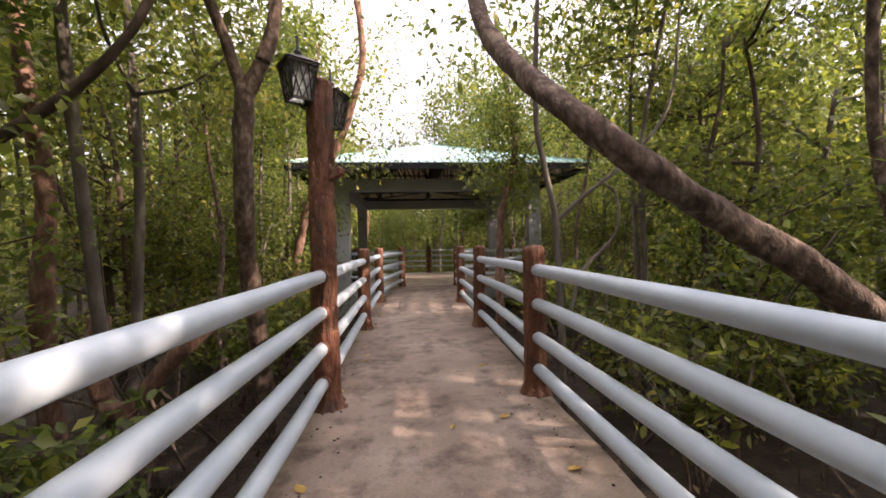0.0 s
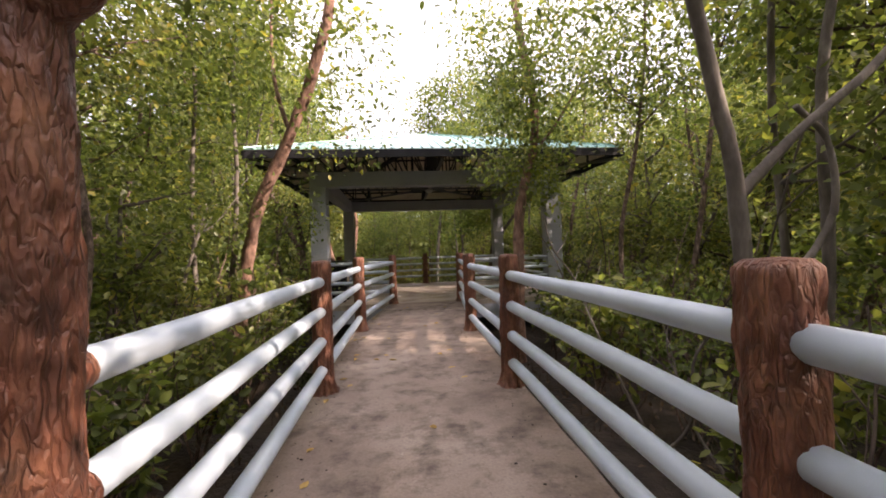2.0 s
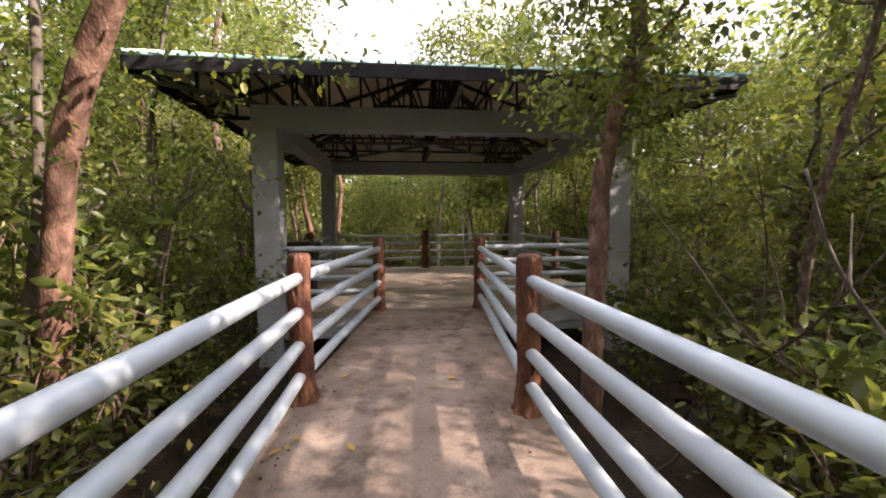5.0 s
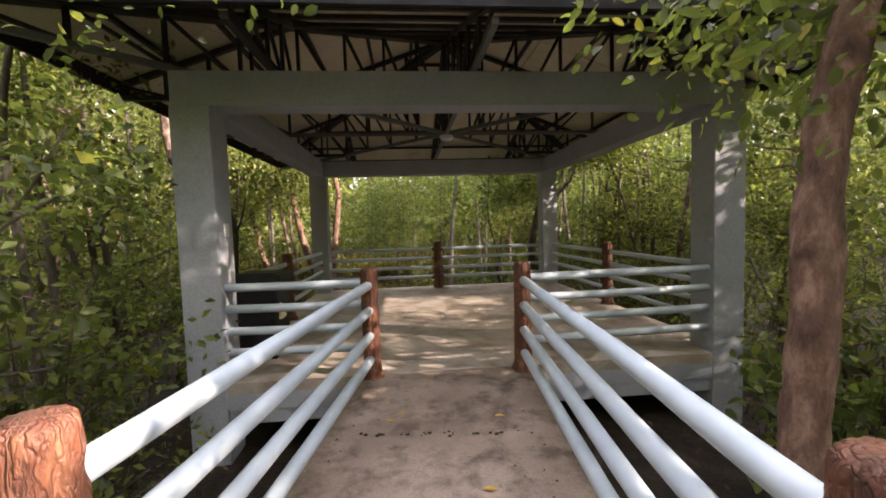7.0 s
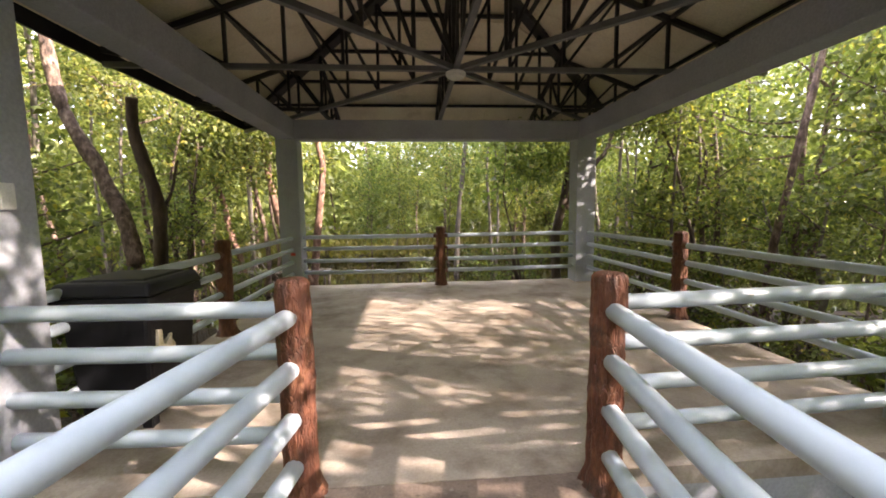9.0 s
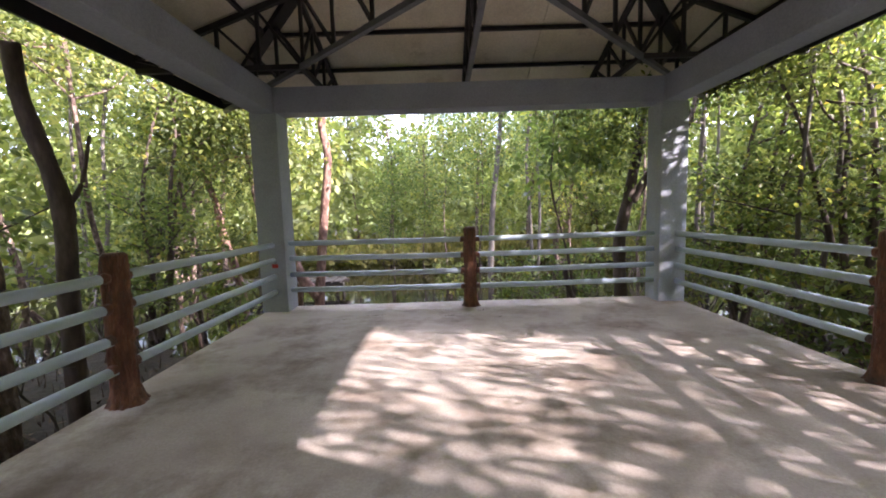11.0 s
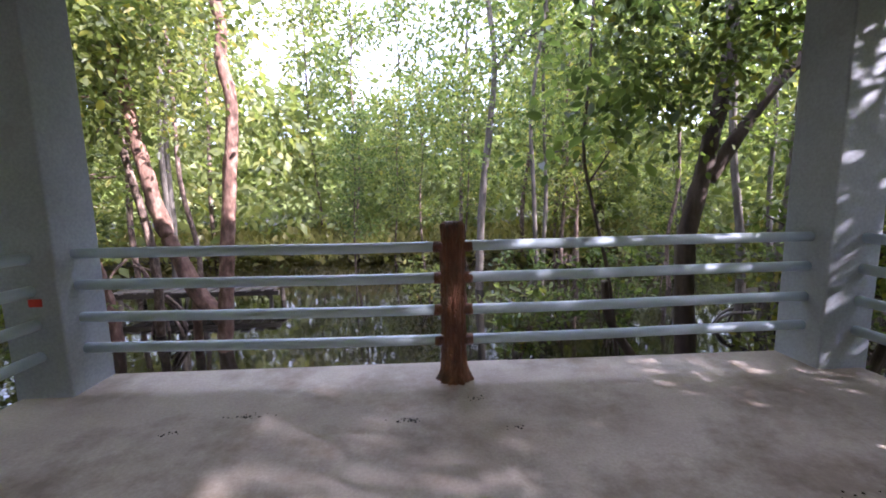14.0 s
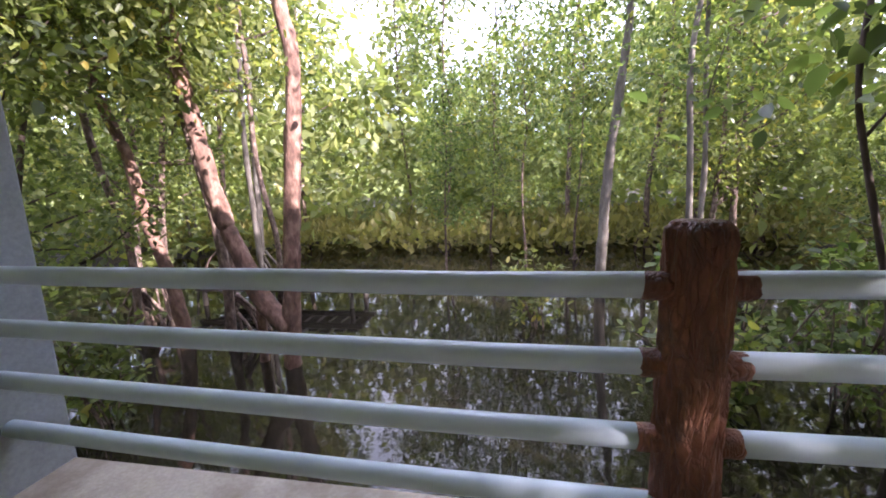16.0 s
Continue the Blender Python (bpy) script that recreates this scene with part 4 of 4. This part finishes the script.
KINDS = [forest_tree(101 + i, h, m, lo, n, 0.11, sp) for i, (h, m, lo, n, sp) in enumerate(((6.8, M_BARK, 0.3, 12, 0.18), (9.5, M_PALEBARK, 0.42, 18, 0.24), (6.0, M_DARKBARK, 0.22, 12, 0.18), (10.5, M_BARK, 0.45, 18, 0.24), (4.2, M_PALEBARK, 0.08, 11, 0.18)))]
KINDS.append(forest_tree(140, 11.0, M_BARK, 0.3, 13, 0.19, 0.34))
HEIGHTS = (6.8, 9.5, 6.0, 10.5, 4.2, 11.0)
used = [False] * len(KINDS)
placed = []
rnd = random.Random(5)


def headroom(x, y):
    """Tree height limit, lowered in lanes that let sun reach pavilion, lamp post and pool."""
    c = y + 0.435 * x
    if x > 5.2 and 13.9 < c < 17.9:
        return max(1.5, (x - 4.3) / 1.68)
    if x > 3 and 2.9 < c < 3.9:
        return max(2.0, x / 1.68 - 0.3)
    if x > 8.8 and 17.9 < c < 31:
        return (x - (5.5 if c < 22.5 else 4)) / 1.68 + 2.0
    return 99.0


def clear(x, y):
    """Keep trees off the walkway, the pavilion and its eaves, the open water behind it and the sun lanes."""
    cx = 0.6 if y < 9 else 1.2
    if y < 11.2 and -2.45 < x - cx < 2.5:
        return False
    if 10.0 < y < 20.2 and -3.7 < x < 6.8:
        return False
    if 19 < y < 23.5 and -3.4 < x < 6.2:
        return False
    if 19 < y < 26 and -1.6 < x < 2.6:
        return False
    if y > 20 and abs(x - 1.34 + 0.35 * (y - 16)) < 1.4:
        return False
    # treeless strips that let the sun through to deck, pavilion floor and lamp post
    for ax, ay, bx, by, w in ((2.4, 8.0, 12.0, 3.7, 0.85), (5.5, 13.4, 13.0, 10.1, 0.4), (1.9, 2.57, 13.0, -2.26, 0.75)):
        d = Vector((bx - ax, by - ay)).normalized()
        q = Vector((x - ax, y - ay))
        if 0 < q.dot(d) < 14 and abs(d.cross(q)) < w:
            return False
    if y < 8 and x < 0 and (x + 1.1) ** 2 + (y - 4.4) ** 2 < 1.2:
        return False
    return True


def plant(x, y, k, s):
    m = pose(x, y, ground_height(x, y) - 0.05, 0, 0, rnd.uniform(0, 360)) @ Matrix.Scale(s, 4)
    if not used[k]:
        used[k] = True
        KINDS[k].matrix_basis = m
    else:
        copy_thing(KINDS[k], pose(0, 0, 0)).matrix_basis = m
    placed.append((x, y))


# the trees from x 5.7 to 8.2 are added to shade the deck's end
for x, y, k, q in ((5.7, 9.9, 4, 1.1), (7.0, 9.3, 2, 1.1), (8.2, 8.4, 0, 1.0), (-2.5, 7.6, 4, 0.8), (-2.7, 11.0, 4, 0.85), (-2.6, 1.6, 4, 0.8), (3.9, 4.6, 2, 0.9), (-3.4, 6.6, 2, 0.9), (-4.3, 8.1, 0, 0.9), (-3.1, 2.1, 4, 0.8), (-4.4, 3.4, 2, 0.9)):
    plant(x, y, k, q)
# most trees past x 5, y under 18, are added to shade the pavilion
for x, y, k, q in ((-1.9, 1.0, 1, 0.8), (3.5, 0.4, 3, 0.8), (5.2, -0.4, 0, 1.0), (-2.2, 6.3, 3, 0.75), (3.4, 5.2, 1, 0.8), (4.3, 9.2, 3, 0.8), (7.4, 16.4, 0, 1.0), (7.3, 17.9, 2, 1.0), (8.6, 15.8, 0, 1.0), (7.4, 11.2, 0, 1.0), (5.4, 8.9, 3, 0.95), (8.7, 9.5, 0, 1.0), (6.3, 13.2, 4, 0.55), (7.4, 12.4, 4, 0.55), (6.3, 16.0, 3, 1.1), (7.8, 8.7, 1, 0.95), (-3.2, 22.4, 3, 1.25), (6.7, 21.6, 1, 1.3), (2.8, 31, 5, 1.4), (4.8, 30, 5, 1.45), (6.6, 32, 5, 1.5), (-6.6, 31, 5, 1.45), (-7.0, 27, 5, 1.4), (0.6, 33, 5, 1.1), (-3.6, 34.5, 5, 1.15), (-4.8, 25.5, 1, 1.35), (-1.4, 31, 5, 1.0), (-3.0, 12.6, 1, 0.85), (-4.0, 18.6, 3, 0.8), (6.6, 18.4, 1, 0.8), (-0.6, 26.6, 5, 0.5), (1.3, 27.2, 5, 0.6), (0.3, 29, 5, 0.6), (2.6, 28.4, 5, 0.65), (5.6, 28.6, 5, 0.8), (8.2, 14.9, 0, 1.0), (10.6, 14.2, 1, 0.9), (6.6, 15.6, 4, 0.7)):
    plant(x, y, k, q)
tries = 0
while len(placed) < 128 and tries < 20000:
    tries += 1
    near = len(placed) < 98
    x, y = (rnd.uniform(-7.5, 9), rnd.uniform(-5, 25)) if near else (rnd.uniform(-16, 19), rnd.uniform(-9, 36))
    if not clear(x, y) or any((x - a) ** 2 + (y - b) ** 2 < ((1.35 if x > 2 else 1.25) if near else 1.9) ** 2 for a, b in placed):
        continue
    # some sun-side trees are swapped for low ones to let light in
    sunny = x > 2 and (y - 4) > 0 and x < 9 and y < 16
    k = rnd.choice((0, 1, 1, 2, 3, 3)) if near else rnd.choice((0, 1, 2, 3, 4))
    if sunny and rnd.random() < 0.3:
        k = 4
    q, room = rnd.uniform(0.85, 1.2), headroom(x, y)
    if HEIGHTS[k] * q - 0.9 > room and not (k == 3 and x < 8 and y < 18):
        k, q = 4, min(1.2, (room + 0.9) / HEIGHTS[4])
    plant(x, y, k, q)

hero_tree("tree", [([(-3.6, 3.2, -1.2), (-3.3, 3.15, 0.5), (-2.8, 3.1, 1.35), (-2.1, 3.06, 1.9), (-1.55, 3.0, 2.25), (-1.12, 2.97, 2.8), (-1.0, 2.9, 3.7)], 0.06, 0.022)], M_DARKBARK, "thin dark leaning stem", sprays(R, (-1.3, 2.9, 3.9), (0.6, 0.5, 0.4), 60), sides=10, roots=3)
hero_tree("tree", [([(-3.2, 4.8, -1.2), (-3.2, 4.7, 0.6), (-3.15, 4.7, 1.8), (-3.25, 4.6, 3.2), (-3.3, 4.6, 5.5)], 0.12, 0.06), ([(-2.4, 4.3, 0.6), (-2.36, 4.2, 0.2), (-2.3, 4.2, -0.15), (-2.1, 4.15, -0.22), (-1.9, 4.1, -0.05), (-1.55, 4.1, 0.35), (-1.3, 4.3, 0.6)], 0.09, 0.07)], M_REDBARK, "reddish mangrove trunk with a looped prop root", sprays(R, (-3.4, 4.8, 5.0), (1.0, 1.0, 0.8), 130), roots=5)

# thin crowns added only to dapple the sun on pavilion floor and deck
for x, y, z, n in ((8.6, 12.1, 3.5, 120), (10.6, 11.7, 4.8, 110), (9.1, 10.7, 3.9, 95), (12.4, 9.6, 5.8, 90), (8.0, 5.9, 5.2, 30)):
    hero_tree("tree", [([(x + 0.5, y - 0.1, -1.2), (x + 0.35, y, 0.4), (x + 0.2, y, z * 0.6), (x, y, z), (x - 0.1, y + 0.1, z + 1.2)], 0.05, 0.02), ([(x + 0.2, y, z * 0.6), (x - 0.3, y + 0.5, z * 0.85), (x - 0.7, y + 0.8, z)], 0.022, 0.01)],
              M_PALEBARK, "slender thin-crowned mangrove added to dapple the sun", sprays(R, (x, y, z), (0.9, 1.2, 0.8), n), sides=8, roots=3)


def shrub(seed, tall, stems):
    """A young mangrove: thin stems from one foot, each with rosettes of broad leaves."""
    rs = random.Random(seed)
    top = tagged(empty("shrub"), "young mangrove shrub with broad green leaves", "shrub", group="young mangroves")
    centres = []
    for s in range(stems):
        a, lean = rs.uniform(0, 6.28), rs.uniform(0.15, 0.5)
        pts = [Vector((rs.uniform(-0.1, 0.1), rs.uniform(-0.1, 0.1), -0.1))]
        for k in range(4):
            pts.append(pts[-1] + Vector((math.cos(a) * lean * tall / 4 + rs.uniform(-0.06, 0.06), math.sin(a) * lean * tall / 4 + rs.uniform(-0.06, 0.06), tall / 4 * rs.uniform(0.8, 1.1))))
        path = spline(pts, 4)
        j = Joined()
        limb(j, path, 0.02, 0.006, 6, seed + s)
        for k in range(7):
            q = path[rs.randrange(5, len(path))]
            e = q + Vector((rs.gauss(0, 0.22), rs.gauss(0, 0.22), rs.uniform(0.02, 0.25)))
            limb(j, [q, q.lerp(e, 0.5) + Vector((0, 0, 0.02)), e], 0.008, 0.004, 5, k)
            centres.append(e)
        centres.append(path[-1])
        part("stem", mesh_of("stem", j.v, j.f, M_BARK, True), M_BARK, top)
    part("leaves", leaf_mesh("leaves", centres, 0.14, 0.07, 11, M_LEAF, np.random.default_rng(seed), droop=0.1, rounded=True), M_LEAF, top)
    return top


SHRUBS = [shrub(61, 2.4, 8), shrub(62, 1.5, 6)]
shrub_used = [False, False]
rsh = random.Random(14)
for x, y, k, q in ((-2.0, 10.2, 0, 1.0), (-1.8, 8.8, 0, 0.75), (-2.3, 11.5, 0, 0.9), (-2.5, 7.7, 0, 0.8), (-1.6, 6.9, 1, 0.8), (-1.7, 5.6, 1, 0.75), (-1.8, 2.9, 1, 0.8), (-2.3, 0.9, 1, 0.9), (2.9, 7.5, 1, 0.9), (3.5, 6.4, 0, 0.7), (2.75, 3.3, 1, 0.8), (3.0, 1.6, 1, 0.9), (2.9, 5.1, 1, 0.8), (3.3, 8.7, 1, 0.9), (2.6, 0.4, 1, 0.8), (-2.9, 13.6, 0, 0.7), (-2.5, 14.4, 1, 0.9), (5.7, 13.7, 1, 0.8), (5.6, 16.3, 1, 0.8), (5.9, 17.6, 0, 0.7), (-2.9, 20.2, 1, 0.8), (2.5, 20.9, 1, 0.8), (3.2, 21.6, 0, 0.7), (4.1, 21.4, 0, 0.8), (1.4, 23.2, 1, 0.8), (5.6, 20.0, 0, 0.8), (3.9, 8.0, 1, 0.9), (4.4, 9.6, 1, 1.0), (4.9, 8.4, 0, 0.7), (3.8, 10.7, 1, 0.9), (4.9, 11.3, 1, 1.0), (5.6, 10.6, 0, 0.7), (-3.2, 9.3, 0, 0.9)):
    m = pose(x, y, ground_height(x, y) - 0.02, 0, 0, rsh.uniform(0, 360)) @ Matrix.Scale(q * rsh.uniform(0.92, 1.08), 4)
    if not shrub_used[k]:
        shrub_used[k] = True
        SHRUBS[k].matrix_basis = m
    else:
        copy_thing(SHRUBS[k], pose(0, 0, 0)).matrix_basis = m

# fallen leaves and litter
rl = random.Random(21)
for i in range(60):
    y = rl.uniform(-2, 12)
    x = 0.6 + (0.0 if y < 9 else (y - 9) * 0.15) + rl.choice((-1, 1)) * 0.75 * rl.random() ** 0.5
    me = bpy.data.meshes.new("fallen_leaf")
    k = rl.uniform(0.06, 0.1)
    w = k * rl.uniform(0.2, 0.3)
    c = rl.uniform(0.002, 0.015)
    me.from_pydata([(-k / 2, 0, 0.004), (-k / 6, w, 0.003 + c), (k / 5, w * 0.8, 0.003 + c), (k / 2, 0, 0.006), (k / 5, -w * 0.8, 0.003 + c * 0.6), (-k / 6, -w, 0.003 + c * 0.6), (0, 0, 0.003)], [], [(0, 6, 1), (1, 6, 2), (2, 6, 3), (3, 6, 4), (4, 6, 5), (5, 6, 0)])
    me.materials.append(M_DEADLEAF)
    lf = part("fallen_leaf", me, M_DEADLEAF)
    lf.matrix_basis = pose(x, y, 0.004, 0, 0, rl.uniform(0, 360))
    tagged(lf, "dry yellow-brown leaf on the concrete", "leaf", group="fallen leaves")

# far woods, one mass, and the wooded skyline beyond
rng = np.random.default_rng(3)
cs = []
while len(cs) < 12500:
    a = rng.uniform(0, 2 * math.pi)
    r = rng.uniform(19, 36)
    x, y = 1.5 + r * math.cos(a), 11 + r * math.sin(a)
    if y > 29 and abs(x - 1) < 2.5 + (y - 29) * 0.2:
        top = 6.8
    else:
        top = 13.0 + 3 * noise.noise(Vector((x * 0.15, y * 0.15, 0)))
    if 19 < y < 33 and -3 < x < 6:
        continue
    z = -0.7 + top * rng.beta(1.0, 1.25)
    if y > 20 and abs(x - 1.34 + 0.35 * (y - 16)) < 1.6 and z > 0.35 * (y - 17):
        continue
    # the far woods are cut down along the same sun lanes
    if z < headroom(x, y) - 0.5:
        cs.append((x, y, z))
woods = part("far_woods", leaf_mesh("far_woods", cs, 0.46, 0.7, 18, M_LEAF_FAR_SUNLIT, rng), M_LEAF_FAR_SUNLIT)
tagged(woods, "distant sunlit mangrove woods", "woods", kind="stuff")
bank = part("bank_grass", leaf_mesh("bank_grass", [(x, y, -0.5 + 0.1 * rng.random()) for x, y in zip(rng.uniform(-14, 16, 1500), rng.uniform(29, 36, 1500))], 0.32, 0.3, 10, M_GRASS, rng, droop=-1.2), M_GRASS)
tagged(bank, "yellow-green grass on the far bank", "grass", kind="stuff")
bv, bf = [], []
NB, NH = 220, 9
for i in range(NB):
    a = 2 * math.pi * i / NB
    for k in range(NH):
        p = Vector((math.cos(a), math.sin(a), 0))
        r = 56 + 2.5 * noise.noise(Vector((p.x * 14, p.y * 14, k * 0.9)))
        ahead = max(0, 1 - abs(a - math.pi / 2) / 0.2)
        top = (9 + 3 * noise.noise(Vector((p.x * 9, p.y * 9, 2))) + 2.5 * noise.noise(Vector((p.x * 40, p.y * 40, 5)))) * (1 - 0.3 * ahead)
        bv.append((1.5 + p.x * r, 11 + p.y * r, -1 + (top + 1) * k / (NH - 1)))
for i in range(NB):
    for k in range(NH - 1):
        i2 = (i + 1) % NB
        bf.append((i * NH + k, i2 * NH + k, i2 * NH + k + 1, i * NH + k + 1))
tagged(part("backdrop", mesh_of("backdrop", bv, bf, M_LEAF_FAR_SUNLIT, True), M_LEAF_FAR_SUNLIT), "hazy green line of distant woods", "woods", kind="structure")

# old plank jetty standing in the water
jetty = tagged(empty("plank_jetty", (-3.6, 24.3, WATER_Z + 0.1)), "weathered grey-brown plank jetty on stakes in the water", "jetty")
rj = random.Random(9)
for i in range(13):
    x = -1.6 + i * 0.26
    part("plank", box_bm((x, -0.5 + rj.uniform(-0.08, 0.08), 0.3), (x + 0.2, 0.5 + rj.uniform(-0.1, 0.1), 0.34 + rj.uniform(0, 0.012)), 0.006), M_WOOD, jetty)
for y in (-0.35, 0.35):
    part("bearer", box_bm((-1.65, y - 0.04, 0.2), (1.8, y + 0.04, 0.298), 0.006), M_WOOD, jetty)
    for x in (-1.5, 0.0, 1.6):
        v, f = tube([(x, y, -0.6), (x + 0.02, y, 0.1), (x, y + 0.02, 0.199)], [0.05, 0.045, 0.045], 10, wobble=0.2)
        part("stake", mesh_of("stake", v, f, M_WOOD, True), M_WOOD, jetty)

# dark lumps for a row of deck holes, drifts of litter along its edges
SCRAPS = ((0.2, 17.93, 26), (1.22, 17.81, 24), (-0.23, 17.77, 8), (1.68, 18.05, 10), (1.85, 17.69, 10), (3.3, 17.06, 5))
jc = Joined()
rc = random.Random(4)


def dark_lump(x, y, r):
    v, f = tube([(x, y, 0.0), (x, y, r * 0.35), (x, y, r * 0.5)], [r, r * 0.8, r * 0.3], 7, wobble=0.5, seed=x * 9)
    jc.add(v, f)


# raised dark lumps stand in for the row of small holes
for x in (0.36, 0.52, 0.7, 0.88, 1.06, 1.24, 1.42):
    for _ in range(6):
        dark_lump(x + rc.gauss(0, 0.025), 11.2 - 0.14 * (x - 0.4) + rc.gauss(0, 0.015), rc.uniform(0.008, 0.018))
for _ in range(260):
    y = rc.uniform(0.5, 11.5)
    side = rc.choice((-1, 1))
    mid = 0.62 + (0 if y < 9 else (y - 9) * 0.15)
    dark_lump(mid + side * (0.82 - abs(rc.gauss(0, 0.12))), y, rc.uniform(0.003, 0.01))
for x, y, n in SCRAPS:
    for k in range(n):
        dark_lump(x + rc.gauss(0, 0.055), y + rc.gauss(0, 0.012), rc.uniform(0.003, 0.009))
dirt = part("dirt", mesh_of("dirt", jc.v, jc.f, M_MUD, True), M_MUD)
tagged(dirt, "dark dirt crumbs and hole-marking lumps on the concrete", "dirt", kind="stuff")

# bare twigs and fallen branches among the trees


def bare_branch(at, lean, turn, length, mat, seed):
    rb = random.Random(seed)
    top = tagged(empty("bare_branch", at), "thin bare crooked branch among the mangroves", "branch", group="bare branches")
    d = Vector((math.cos(turn) * math.sin(lean), math.sin(turn) * math.sin(lean), math.cos(lean)))
    pts = [Vector((0, 0, 0))]
    for k in range(5):
        pts.append(pts[-1] + d * length / 5 + Vector([rb.uniform(-0.06, 0.06) * length for _ in range(3)]))
    path = spline(pts, 5)
    j = Joined()
    limb(j, path, 0.018, 0.006, 7, seed)
    part("stem", mesh_of("stem", j.v, j.f, mat, True), mat, top)
    for k in range(4):
        q = path[rb.randrange(6, len(path) - 2)]
        e = q + d * rb.uniform(0.2, 0.5) + Vector([rb.uniform(-0.35, 0.35) for _ in range(3)])
        j = Joined()
        limb(j, spline([q, q.lerp(e, 0.5) + Vector((0, 0, rb.uniform(-0.06, 0.06))), e], 4), 0.008, 0.003, 5, k)
        part("twig", mesh_of("twig", j.v, j.f, mat, True), mat, top)


rb = random.Random(31)
for i in range(72):
    side = rb.choice((-1, 1))
    y = rb.uniform(0.5, 17)
    x = (0.6 - rb.uniform(1.7, 3.4)) if side < 0 else (0.6 + rb.uniform(1.9, 3.6))
    if y > 10:
        x += -1.4 if side < 0 else 2.9
    bare_branch((x, y, ground_height(x, y) - 0.05), rb.uniform(0.15, 1.0), rb.uniform(1.2, 5.0) if side < 0 else rb.uniform(-1.9, 1.9), rb.uniform(1.6, 3.2), rb.choice((M_PALEBARK, M_DARKBARK, M_BARK)), i)

# breathing roots standing in the mud, and leaf litter on it
rg = random.Random(77)
jr = Joined()
litter = []
while jr.n < 4 * 5200:
    x, y = rg.uniform(-6.5, 9.5), rg.uniform(-1, 23)
    cx = 0.6 if y < 9 else 1.2
    if (y < 12.6 and abs(x - cx) < 1.0) or (12.3 < y < 18.8 and -1.8 < x < 4.9):
        continue
    z = ground_height(x, y)
    if noise.noise(Vector((x * 0.6, y * 0.6, 9))) < -0.15:
        continue
    h, r = rg.uniform(0.06, 0.26), rg.uniform(0.006, 0.013)
    t = (x + rg.uniform(-0.03, 0.03), y + rg.uniform(-0.03, 0.03), z + h)
    jr.add([(x - r, y - r, z - 0.05), (x + r, y - r, z - 0.05), (x, y + r, z - 0.05), t], [(0, 1, 3), (1, 2, 3), (2, 0, 3)])
    if z > WATER_Z - 0.02:
        litter.append((x + rg.uniform(-0.2, 0.2), y + rg.uniform(-0.2, 0.2), z + 0.02))
tagged(part("breathing_roots", mesh_of("breathing_roots", jr.v, jr.f, M_DARKBARK), M_DARKBARK), "thin dark breathing roots standing in the mud", "roots", kind="stuff")
M_LITTER = surface("rotting leaf litter", (0.03, 0.018, 0.01), (0.075, 0.046, 0.022), (0.14, 0.095, 0.045), 2.5, 0.75, 60, 0.3, 0.003)
tagged(part("leaf_litter", leaf_mesh("leaf_litter", litter, 0.09, 0.16, 2, M_LITTER, np.random.default_rng(8), droop=0.0, flat=0.9), M_LITTER), "brown rotting leaves scattered over the mud", "leaf litter", kind="stuff")
